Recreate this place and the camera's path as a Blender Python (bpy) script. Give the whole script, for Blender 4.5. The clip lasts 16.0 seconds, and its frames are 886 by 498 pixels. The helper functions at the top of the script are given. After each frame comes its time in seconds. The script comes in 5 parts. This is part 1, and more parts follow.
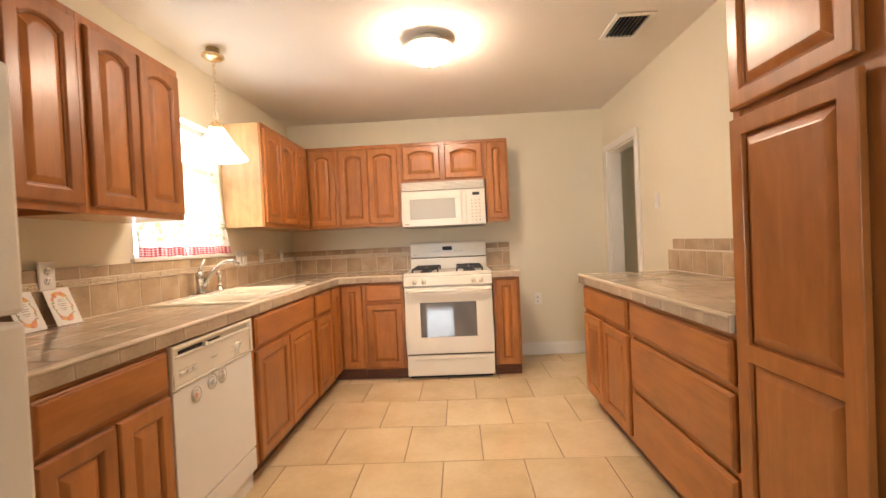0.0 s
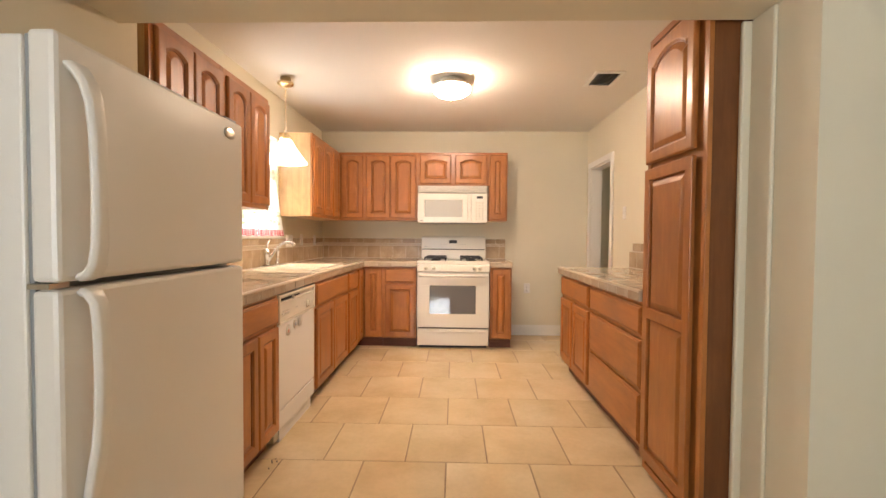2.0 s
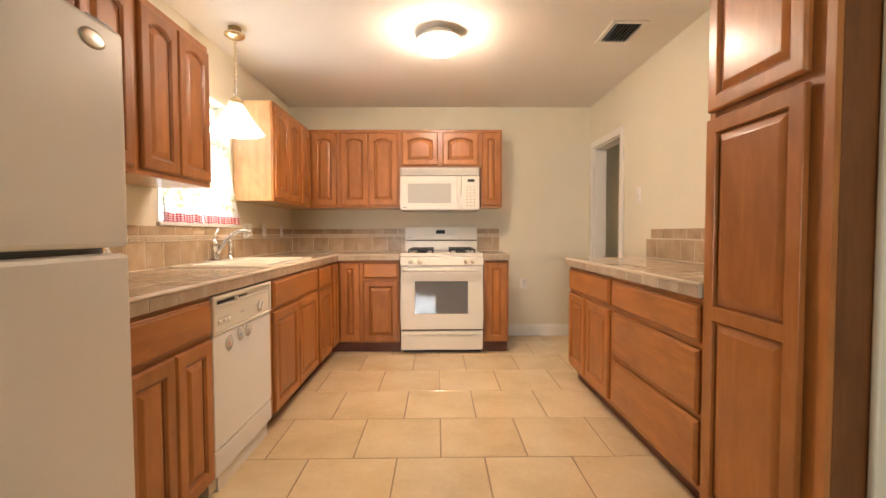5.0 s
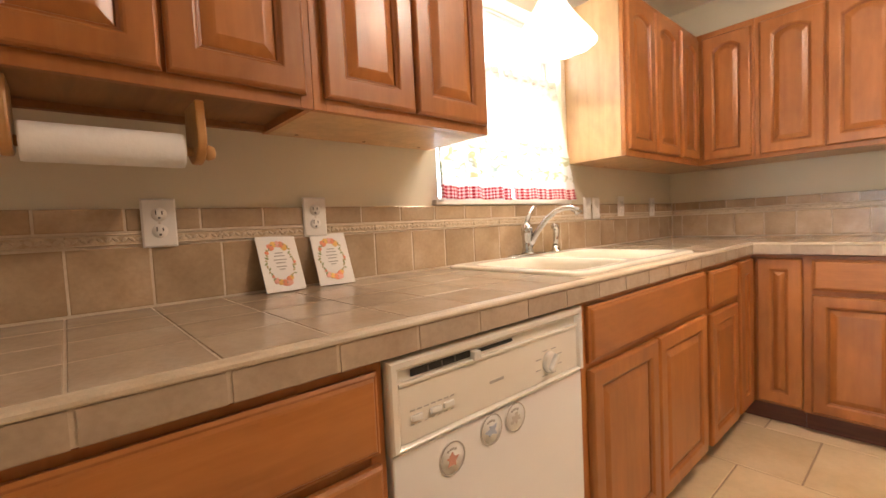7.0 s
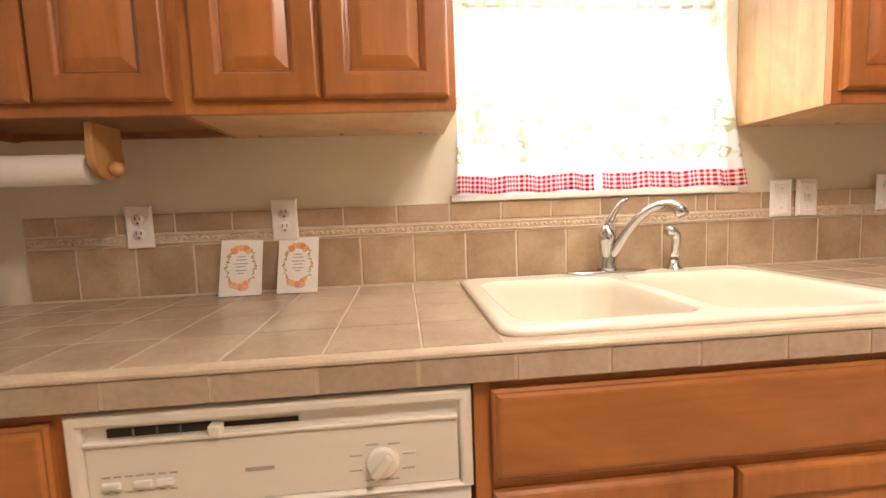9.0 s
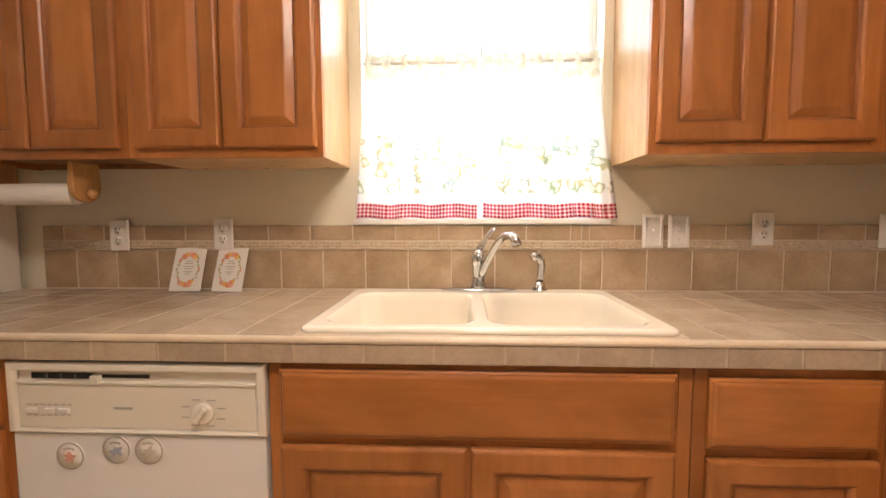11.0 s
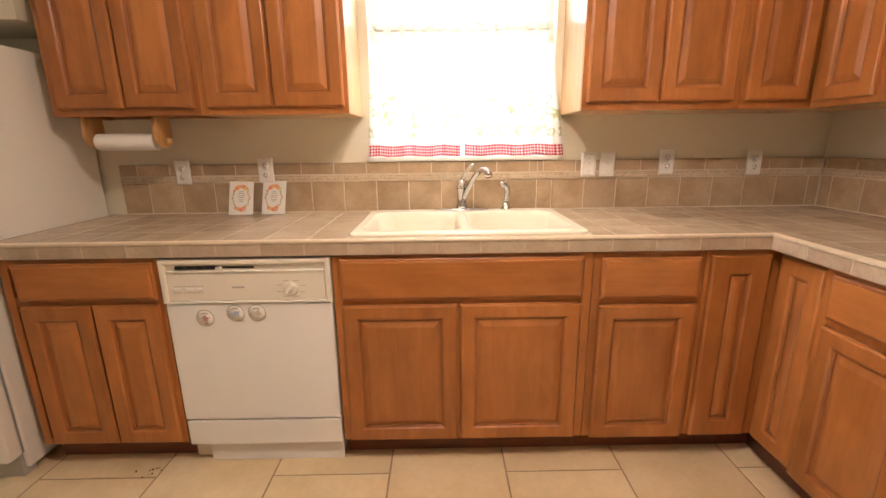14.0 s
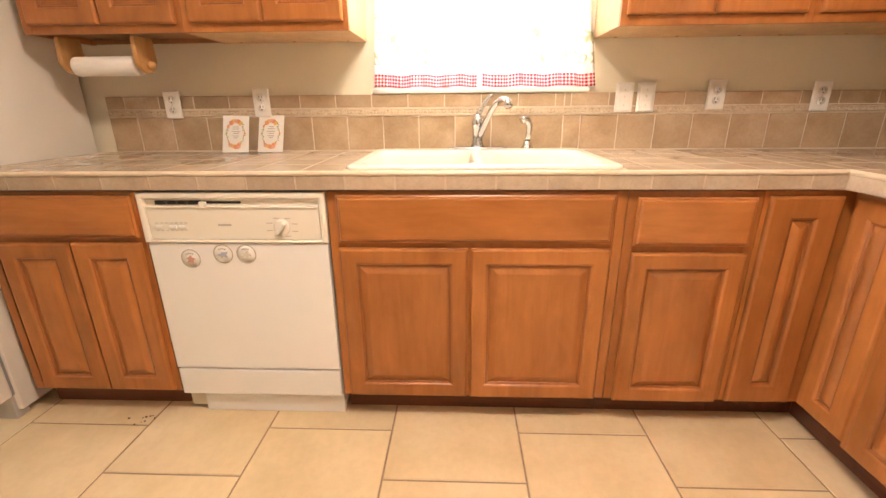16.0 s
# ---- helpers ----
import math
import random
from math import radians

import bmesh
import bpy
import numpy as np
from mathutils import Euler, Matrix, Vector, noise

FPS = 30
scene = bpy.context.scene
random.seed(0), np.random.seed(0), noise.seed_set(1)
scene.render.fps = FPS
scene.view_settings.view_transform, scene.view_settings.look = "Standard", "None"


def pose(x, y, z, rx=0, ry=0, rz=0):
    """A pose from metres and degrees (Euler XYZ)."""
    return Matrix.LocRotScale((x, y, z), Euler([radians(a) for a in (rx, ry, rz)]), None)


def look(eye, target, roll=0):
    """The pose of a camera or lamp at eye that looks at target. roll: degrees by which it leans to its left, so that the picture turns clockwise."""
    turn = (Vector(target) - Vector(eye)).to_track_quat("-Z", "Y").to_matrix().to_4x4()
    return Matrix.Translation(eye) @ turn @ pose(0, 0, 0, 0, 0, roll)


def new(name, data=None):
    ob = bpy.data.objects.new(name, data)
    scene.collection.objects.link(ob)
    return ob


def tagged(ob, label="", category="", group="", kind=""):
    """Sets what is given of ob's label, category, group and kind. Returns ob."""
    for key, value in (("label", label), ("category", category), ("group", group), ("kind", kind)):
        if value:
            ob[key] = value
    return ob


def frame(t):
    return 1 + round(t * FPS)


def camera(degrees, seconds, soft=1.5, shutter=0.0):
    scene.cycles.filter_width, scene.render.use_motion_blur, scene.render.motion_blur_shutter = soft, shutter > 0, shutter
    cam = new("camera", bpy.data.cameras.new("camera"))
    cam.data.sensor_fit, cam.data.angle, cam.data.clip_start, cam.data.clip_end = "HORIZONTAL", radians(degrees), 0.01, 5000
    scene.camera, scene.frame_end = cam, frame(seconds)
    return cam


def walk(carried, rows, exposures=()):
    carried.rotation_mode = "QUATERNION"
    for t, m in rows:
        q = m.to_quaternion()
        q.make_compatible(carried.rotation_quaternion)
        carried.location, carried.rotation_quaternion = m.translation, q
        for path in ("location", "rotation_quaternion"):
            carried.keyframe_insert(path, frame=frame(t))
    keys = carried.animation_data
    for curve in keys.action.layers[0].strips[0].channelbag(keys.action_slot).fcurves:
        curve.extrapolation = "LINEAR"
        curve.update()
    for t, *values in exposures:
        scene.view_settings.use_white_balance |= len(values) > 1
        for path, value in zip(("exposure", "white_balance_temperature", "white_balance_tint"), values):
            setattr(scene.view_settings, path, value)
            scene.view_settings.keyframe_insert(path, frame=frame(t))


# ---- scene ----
cam = camera(91.5, 16.0, soft=1.5, shutter=0.15)
PATH = [
    (0, (0.121, 0.222, 1.186), (0.05, 2.22, 1.151), -2.7),
    (0.5, (0.12, -0.042, 1.211), (-0.028, 1.952, 1.21), -0.7),
    (1, (0.075, -0.265, 1.222), (-0.034, 1.731, 1.261), 0.5),
    (1.5, (0.014, -0.462, 1.226), (-0.03, 1.537, 1.252), -0.0),
    (2, (0.02, -0.592, 1.179), (-0.03, 1.406, 1.121), 0.4),
    (2.5, (0.019, -0.739, 1.163), (0.015, 1.259, 1.068), 0.3),
    (3, (0.011, -0.784, 1.153), (-0.007, 1.213, 1.039), 0.3),
    (5.3, (-0.044, 0.233, 1.104), (-0.015, 2.232, 1.051), -0.2),
    (5.5, (-0.089, 0.404, 1.113), (-0.128, 2.403, 1.096), -0.2),
    (6, (-0.185, 0.766, 1.093), (-0.667, 2.706, 1.039), -1.8),
    (6.5, (-0.27, 1.099, 1.084), (-1.364, 2.772, 1.0), -1.5),
    (7, (-0.327, 1.347, 1.077), (-1.831, 2.66, 0.966), -2.8),
    (7.5, (-0.311, 1.568, 1.067), (-2.073, 2.5, 0.905), -2.8),
    (8, (-0.264, 1.789, 1.099), (-2.157, 2.419, 0.961), -0.5),
    (8.5, (-0.271, 2.006, 1.12), (-2.219, 2.437, 0.975), -0.4),
    (9, (-0.276, 2.249, 1.132), (-2.26, 2.43, 0.951), -2.2),
    (9.5, (-0.262, 2.493, 1.127), (-2.256, 2.479, 0.972), -0.8),
    (10, (-0.269, 2.699, 1.122), (-2.262, 2.62, 0.981), 0.1),
    (10.2, (-0.256, 2.756, 1.124), (-2.25, 2.657, 1.001), 0.2),
    (12.3, (0.496, 2.796, 1.299), (-1.494, 2.728, 1.112), -0.9),
    (12.5, (0.528, 2.794, 1.306), (-1.464, 2.746, 1.132), -0.9),
    (13, (0.547, 2.757, 1.295), (-1.43, 2.758, 0.99), -0.9),
    (13.5, (0.537, 2.74, 1.253), (-1.416, 2.73, 0.823), -0.4),
    (14, (0.538, 2.736, 1.24), (-1.403, 2.75, 0.759), -0.7),
    (14.5, (0.54, 2.741, 1.224), (-1.397, 2.753, 0.728), -0.7),
    (15, (0.514, 2.744, 1.191), (-1.412, 2.744, 0.652), -0.7),
    (15.5, (0.456, 2.756, 1.139), (-1.44, 2.749, 0.504), -0.9),
    (16, (0.38, 2.77, 1.106), (-1.515, 2.692, 0.472), -0.5),
]
EXPOSURES = [
    (0.0, 0.58, 6450, 10), (2.0, 0.58, 6400, 10), (3.0, 0.56, 6350, 10), (5.5, 0.52, 6400, 10), (7.0, 0.50, 6150, 10), (8.5, 0.62, 5800, 9), (9.2, 0.56, 5750, 9),
    (10.0, 0.46, 5750, 9), (12.5, 0.06, 5900, 9), (13.0, 0.08, 5900, 9), (13.5, 0.28, 5900, 9), (14.5, 0.70, 5850, 8), (15.5, 0.99, 5900, 7), (16.0, 1.12, 5900, 7),
]
walk(cam, [(t, look(eye, target, roll)) for t, eye, target, roll in PATH], EXPOSURES)


# ---- world and lights ----
world = bpy.data.worlds.new("sky")
scene.world = world
world.use_nodes = True
wn, wl = world.node_tree.nodes, world.node_tree.links
sky = wn.new("ShaderNodeTexSky")
sky.sky_type, sky.sun_disc = "NISHITA", False
sky.sun_elevation, sky.sun_rotation = radians(50), radians(200)
wl.new(sky.outputs[0], wn["Background"].inputs[0])
wn["Background"].inputs[1].default_value = 0.12


def sun_lamp():
    lamp = bpy.data.lights.new("sun", "SUN")
    lamp.energy, lamp.angle, lamp.color = 2.5, radians(0.6), (1.0, 0.95, 0.88)
    ob = new("sun", lamp)
    ob.matrix_world = look((-1.5, -4.0, 7.0), (0, 0, 0))
    return ob


def area_light(name, place, target, w, h, watts, color):
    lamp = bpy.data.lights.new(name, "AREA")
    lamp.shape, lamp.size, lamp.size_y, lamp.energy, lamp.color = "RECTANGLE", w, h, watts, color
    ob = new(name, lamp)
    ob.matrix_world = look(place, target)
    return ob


DOME_GLOW, SHADE_GLOW, BULB_GLOW = 94.0, 3.4, 200.0
sun_lamp()
area_light("sky_light_kitchen", (-1.86, 2.90, 1.62), (0, 2.90, 1.52), 1.30, 1.05, 25.0, (0.88, 0.95, 1.0))
# Fill lamp added out of view to brighten the hallway behind the doorway.
area_light("added_hall_fill", (2.2, 2.84, 1.5), (2.2, 4.0, 1.3), 0.5, 0.9, 0.6, (1.0, 0.88, 0.74))
area_light("sky_light_dining", (-0.435, -3.72, 1.32), (-0.435, 0, 1.27), 0.74, 1.5, 76, (0.93, 0.965, 1.0))

# ---- materials ----


def material(name, rough=0.5, metal=0.0):
    m = bpy.data.materials.new(name)
    m.use_nodes = True
    b = m.node_tree.nodes["Principled BSDF"]
    b.inputs["Roughness"].default_value, b.inputs["Metallic"].default_value = rough, metal
    return m, m.node_tree.nodes, m.node_tree.links, b


def mapped(nodes, links, scale=(1, 1, 1), random_shift=True):
    """Object coordinates, scaled, with a shift of its own for each object."""
    co = nodes.new("ShaderNodeTexCoord")
    mp = nodes.new("ShaderNodeMapping")
    mp.inputs["Scale"].default_value = scale
    links.new(co.outputs["Object"], mp.inputs["Vector"])
    if random_shift:
        info = nodes.new("ShaderNodeObjectInfo")
        mul = nodes.new("ShaderNodeMath")
        mul.operation = "MULTIPLY"
        mul.inputs[1].default_value = 37.0
        links.new(info.outputs["Random"], mul.inputs[0])
        links.new(mul.outputs[0], mp.inputs["Location"])
    return mp.outputs[0]


def noise_of(nodes, links, vec, scale, detail=4.0, rough=0.55, distort=0.0):
    n = nodes.new("ShaderNodeTexNoise")
    n.inputs["Scale"].default_value, n.inputs["Detail"].default_value = scale, detail
    n.inputs["Roughness"].default_value, n.inputs["Distortion"].default_value = rough, distort
    links.new(vec, n.inputs["Vector"])
    return n.outputs["Fac"]


def ramp(nodes, links, fac, stops):
    r = nodes.new("ShaderNodeValToRGB")
    while len(r.color_ramp.elements) < len(stops):
        r.color_ramp.elements.new(0.5)
    for e, (p, c) in zip(r.color_ramp.elements, stops):
        e.position, e.color = p, (*c, 1)
    links.new(fac, r.inputs[0])
    return r.outputs[0]


def mix(nodes, links, fac, a, b, blend="MIX"):
    m = nodes.new("ShaderNodeMix")
    m.data_type, m.blend_type = "RGBA", blend
    for socket, value in ((m.inputs[0], fac), (m.inputs[6], a), (m.inputs[7], b)):
        if isinstance(value, (float, int)):
            socket.default_value = value
        elif isinstance(value, tuple):
            socket.default_value = (*value, 1)
        else:
            links.new(value, socket)
    return m.outputs[2]


def bump(nodes, links, b, height, strength=0.1, dist=0.002):
    n = nodes.new("ShaderNodeBump")
    n.inputs["Strength"].default_value, n.inputs["Distance"].default_value = strength, dist
    links.new(height, n.inputs["Height"])
    links.new(n.outputs[0], b.inputs["Normal"])


def wood(name, dark, mid, light, along="z", rough=0.33):
    m, n, l, b = material(name, rough)
    s = {"z": (16, 16, 1.3), "x": (1.3, 16, 16), "y": (16, 1.3, 16)}[along]
    vec = mapped(n, l, s)
    grain = noise_of(n, l, vec, 2.2, 5, 0.55, 0.9)
    cloud = noise_of(n, l, mapped(n, l, {"z": (3.2, 3.2, 1.5), "x": (1.5, 3.2, 3.2), "y": (3.2, 1.5, 3.2)}[along]), 2.4, 4, 0.6, 0.4)
    col = ramp(n, l, grain, [(0.22, dark), (0.5, mid), (0.80, light)])
    col2 = ramp(n, l, cloud, [(0.3, (0.80, 0.76, 0.71)), (0.7, (1.16, 1.16, 1.15))])
    info = n.new("ShaderNodeObjectInfo")
    tone = ramp(n, l, info.outputs["Random"], [(0.0, (0.86, 0.83, 0.80)), (1.0, (1.08, 1.07, 1.06))])
    col = mix(n, l, 1.0, mix(n, l, 1.0, col, col2, "MULTIPLY"), tone, "MULTIPLY")
    l.new(col, b.inputs["Base Color"])
    fine = noise_of(n, l, vec, 9.0, 4)
    rr = n.new("ShaderNodeMapRange")
    rr.inputs[3].default_value, rr.inputs[4].default_value = rough - 0.05, rough + 0.12
    l.new(cloud, rr.inputs[0])
    l.new(rr.outputs[0], b.inputs["Roughness"])
    bump(n, l, b, fine, 0.08, 0.001)
    b.inputs["Coat Weight"].default_value, b.inputs["Coat Roughness"].default_value = 0.17, 0.20
    return m


def paint(name, color, rough=0.6, grain=90.0, strength=0.12, dirt=0.04):
    m, n, l, b = material(name, rough)
    vec = mapped(n, l, (1, 1, 1), False)
    cloud = noise_of(n, l, vec, 1.3, 4)
    low = tuple(c * (1 - dirt) for c in color)
    l.new(ramp(n, l, cloud, [(0.3, low), (0.7, color)]), b.inputs["Base Color"])
    bump(n, l, b, noise_of(n, l, vec, grain, 3), strength, 0.002)
    return m


def stone(name, stops, rough, scale=5.0, relief=0.06, tone=0.08, grit=0.93):
    m, n, l, b = material(name, rough)
    vec = mapped(n, l)
    cloud = noise_of(n, l, vec, scale, 5, 0.55, 0.15)
    speck = noise_of(n, l, vec, scale * 14, 3, 0.6)
    col = ramp(n, l, cloud, stops)
    sp = ramp(n, l, speck, [(0.35, (grit,) * 3), (0.6, (1.02, 1.02, 1.02))])
    info = n.new("ShaderNodeObjectInfo")
    tn = ramp(n, l, info.outputs["Random"], [(0.0, (1 - tone,) * 3), (1.0, (1 + tone * 0.6,) * 3)])
    l.new(mix(n, l, 1.0, mix(n, l, 1.0, col, sp, "MULTIPLY"), tn, "MULTIPLY"), b.inputs["Base Color"])
    rr = n.new("ShaderNodeMapRange")
    rr.inputs[3].default_value, rr.inputs[4].default_value = rough - 0.03, rough + 0.05
    l.new(cloud, rr.inputs[0])
    l.new(rr.outputs[0], b.inputs["Roughness"])
    bump(n, l, b, speck if relief < 0.3 else cloud, relief, 0.002)
    return m


def plain(name, color, rough=0.4, metal=0.0, grain=0.0, strength=0.1):
    m, n, l, b = material(name, rough, metal)
    b.inputs["Base Color"].default_value = (*color, 1)
    if grain:
        bump(n, l, b, noise_of(n, l, mapped(n, l), grain, 3), strength, 0.0015)
    return m


def glow(name, color, strength, base=(0.9, 0.88, 0.82)):
    m, n, l, b = material(name, 0.35)
    b.inputs["Base Color"].default_value = (*base, 1)
    b.inputs["Emission Color"].default_value = (*color, 1)
    b.inputs["Emission Strength"].default_value = strength
    return m


WOOD_D, WOOD_M, WOOD_L = (0.370, 0.138, 0.032), (0.418, 0.164, 0.041), (0.464, 0.190, 0.051)
WOOD = wood("honey_maple", WOOD_D, WOOD_M, WOOD_L, "z")
WOOD_H = wood("honey_maple_across", WOOD_D, WOOD_M, WOOD_L, "x")
WOOD_GLAZE = wood("dark_glazed_moulding", (0.27, 0.094, 0.026), (0.32, 0.118, 0.033), (0.36, 0.140, 0.041), "z")
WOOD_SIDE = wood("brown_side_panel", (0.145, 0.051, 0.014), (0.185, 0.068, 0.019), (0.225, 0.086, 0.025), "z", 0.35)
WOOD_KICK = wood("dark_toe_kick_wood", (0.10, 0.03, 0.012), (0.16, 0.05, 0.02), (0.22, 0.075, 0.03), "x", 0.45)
UNDER_BROWN = wood("brown_plywood_underside", (0.22, 0.10, 0.035), (0.30, 0.14, 0.05), (0.36, 0.18, 0.07), "y", 0.5)
VENEER = wood("pale_maple_veneer", (0.56, 0.36, 0.17), (0.63, 0.42, 0.21), (0.69, 0.475, 0.25), "z", 0.38)
PINE = wood("pale_pine", (0.46, 0.24, 0.07), (0.60, 0.34, 0.12), (0.70, 0.44, 0.18), "z", 0.35)
WALL = paint("cream_wall_paint", (0.795, 0.740, 0.585), 0.65)
CEIL = paint("white_ceiling_paint", (0.84, 0.80, 0.74), 0.8, 60, 0.2)
TRIM = paint("white_trim_paint", (0.88, 0.86, 0.80), 0.4, 40, 0.05)
FLOOR_TILE = stone("beige_floor_tile", [(0.28, (0.63, 0.475, 0.275)), (0.5, (0.735, 0.572, 0.345)), (0.75, (0.81, 0.66, 0.43))], 0.075, 2.6, 0.006, 0.05, 0.975)
FLOOR_GROUT = stone("brown_floor_grout", [(0.3, (0.27, 0.18, 0.11)), (0.7, (0.36, 0.25, 0.16))], 0.8, 30)
TAUPE = stone("taupe_ceramic_tile", [(0.28, (0.36, 0.250, 0.145)), (0.52, (0.475, 0.350, 0.222)), (0.75, (0.57, 0.44, 0.300))], 0.22, 6.5, 0.05, 0.12)
TAUPE_TOP = stone("taupe_counter_tile", [(0.28, (0.43, 0.332, 0.238)), (0.52, (0.515, 0.412, 0.306)), (0.75, (0.585, 0.482, 0.370))], 0.15, 6.5, 0.03, 0.08)
GROUT = stone("pale_tile_grout", [(0.3, (0.62, 0.515, 0.385)), (0.7, (0.71, 0.61, 0.475))], 0.85, 40)
LISTELLO = stone("relief_border_tile", [(0.35, (0.50, 0.38, 0.25)), (0.65, (0.72, 0.60, 0.45))], 0.14, 55.0, 0.5, 0.05)
EDGE_STRIP = stone("cream_edge_strip", [(0.3, (0.58, 0.47, 0.335)), (0.7, (0.66, 0.55, 0.405))], 0.40, 20.0)
BISQUE = plain("bisque_enamel", (0.83, 0.785, 0.69), 0.25)
BISQUE_DARK = plain("bisque_plastic", (0.74, 0.68, 0.55), 0.35)
WHITE_DOOR = plain("white_enamel", (0.86, 0.855, 0.85), 0.22)
GROUT_TOP = stone("worktop_grout", [(0.3, (0.54, 0.43, 0.31)), (0.7, (0.62, 0.51, 0.385))], 0.8, 40)
FRIDGE = plain("textured_white_steel", (0.80, 0.76, 0.69), 0.30, 0.0, 260.0, 0.35)
FRIDGE_GREY = plain("grey_gasket", (0.28, 0.29, 0.29), 0.5)
BLACK = plain("black_recess", (0.012, 0.012, 0.012), 0.5)
IRON = plain("cast_iron", (0.02, 0.02, 0.02), 0.45, 0.0, 120, 0.3)
CHROME = plain("chrome", (0.60, 0.61, 0.63), 0.06, 1.0)
BRASS = plain("brass", (0.86, 0.70, 0.44), 0.26, 1.0)
SATIN = plain("satin_white_metal", (0.82, 0.76, 0.68), 0.35, 0.35)
NICKEL = plain("brushed_nickel", (0.66, 0.62, 0.55), 0.3, 1.0)
SINK = plain("cream_enamel_sink", (0.86, 0.80, 0.68), 0.15)
PLATE = plain("white_plastic_plate", (0.84, 0.82, 0.78), 0.3)
PLATE_DARK = plain("dark_slot", (0.05, 0.045, 0.04), 0.5)
INK = plain("grey_print", (0.16, 0.14, 0.12), 0.6)
OVEN_GLASS = plain("dark_oven_glass", (0.15, 0.145, 0.15), 0.03)
OVEN_GLASS.node_tree.nodes["Principled BSDF"].inputs["IOR"].default_value = 1.85
MW_GLASS = plain("grey_microwave_screen", (0.46, 0.44, 0.38), 0.3)
PAPER = plain("paper_towel", (0.88, 0.87, 0.84), 0.9, 0.0, 48, 1.0)
CARD = plain("white_card", (0.86, 0.84, 0.80), 0.5)
VINYL = plain("white_vinyl", (0.85, 0.85, 0.83), 0.35)
DOME = glow("lit_dome_glass", (1.0, 0.75, 0.555), DOME_GLOW)
BULB = glow("lit_bulb", (1.0, 0.79, 0.60), BULB_GLOW)
SHADE = glow("lit_pendant_glass", (1.0, 0.79, 0.60), SHADE_GLOW)

# ---- building helpers ----


def link(name, bm, mat, parent=None, label="", smooth=False, bevel=0.0):
    me = bpy.data.meshes.new(name)
    bmesh.ops.recalc_face_normals(bm, faces=bm.faces)
    bm.to_mesh(me)
    bm.free()
    me.materials.append(mat)
    ob = new(name, me)
    if parent:
        ob.parent = parent
    if smooth:
        for p in me.polygons:
            p.use_smooth = True
    if bevel:
        mod = ob.modifiers.new("bevel", "BEVEL")
        mod.width, mod.segments, mod.limit_method = bevel, 2, "ANGLE"
    if label:
        ob["label"] = label
    return ob


def part(name, bm, mat, parent, label="", smooth=False, bevel=0.0):
    return link(name, bm, mat, parent, label, smooth, bevel)


def thing(name, m, label, category, group=""):
    ob = new(name)
    ob.matrix_world = m
    ob.empty_display_size = 0.1
    return tagged(ob, label, category, group)


def box(x0, x1, y0, y1, z0, z1, bm=None):
    bm = bm or bmesh.new()
    v = [bm.verts.new(p) for p in ((x0, y0, z0), (x1, y0, z0), (x1, y1, z0), (x0, y1, z0), (x0, y0, z1), (x1, y0, z1), (x1, y1, z1), (x0, y1, z1))]
    for f in ((3, 2, 1, 0), (4, 5, 6, 7), (0, 1, 5, 4), (1, 2, 6, 5), (2, 3, 7, 6), (3, 0, 4, 7)):
        bm.faces.new([v[i] for i in f])
    return bm


def lathe(profile, steps=32, centre=(0, 0, 0), bm=None, caps=True):
    """A solid of revolution about z from (radius, z) pairs."""
    bm = bm or bmesh.new()
    rings = []
    for r, z in profile:
        rings.append([bm.verts.new((centre[0] + r * math.cos(2 * math.pi * i / steps), centre[1] + r * math.sin(2 * math.pi * i / steps), centre[2] + z)) for i in range(steps)])
    for a, b in zip(rings, rings[1:]):
        for i in range(steps):
            bm.faces.new((a[i], a[(i + 1) % steps], b[(i + 1) % steps], b[i]))
    for ring, r in ((rings[0], profile[0][0]), (rings[-1], profile[-1][0])):
        if caps and r > 1e-4:
            bm.faces.new(ring)
    return bm


def tube(path, radius, steps=12, bm=None):
    """A round tube along points; radius may be one number or one for each point."""
    bm = bm or bmesh.new()
    pts = [Vector(p) for p in path]
    rad = radius if isinstance(radius, (list, tuple)) else [radius] * len(pts)
    rings = []
    side = None
    for i, p in enumerate(pts):
        d = (pts[min(i + 1, len(pts) - 1)] - pts[max(i - 1, 0)]).normalized()
        if side is None:
            side = d.orthogonal().normalized()
        side = (side - d * side.dot(d)).normalized()
        up = d.cross(side)
        rings.append([bm.verts.new(p + (side * math.cos(a) + up * math.sin(a)) * rad[i]) for a in (2 * math.pi * k / steps for k in range(steps))])
    for a, b in zip(rings, rings[1:]):
        for k in range(steps):
            bm.faces.new((a[k], a[(k + 1) % steps], b[(k + 1) % steps], b[k]))
    bm.faces.new(rings[0])
    bm.faces.new(rings[-1])
    return bm


def arc(centre, r, a0, a1, n, plane="xz"):
    out = []
    for i in range(n + 1):
        a = radians(a0 + (a1 - a0) * i / n)
        u, v = r * math.cos(a), r * math.sin(a)
        out.append({"xz": (centre[0] + u, centre[1], centre[2] + v), "yz": (centre[0], centre[1] + u, centre[2] + v), "xy": (centre[0] + u, centre[1] + v, centre[2])}[plane])
    return out


def setting(name, bm, mat, label, category="", bevel=0.0):
    return tagged(link(name, bm, mat, None, "", False, bevel), label, category, "", "structure")


ARCH_N = 18


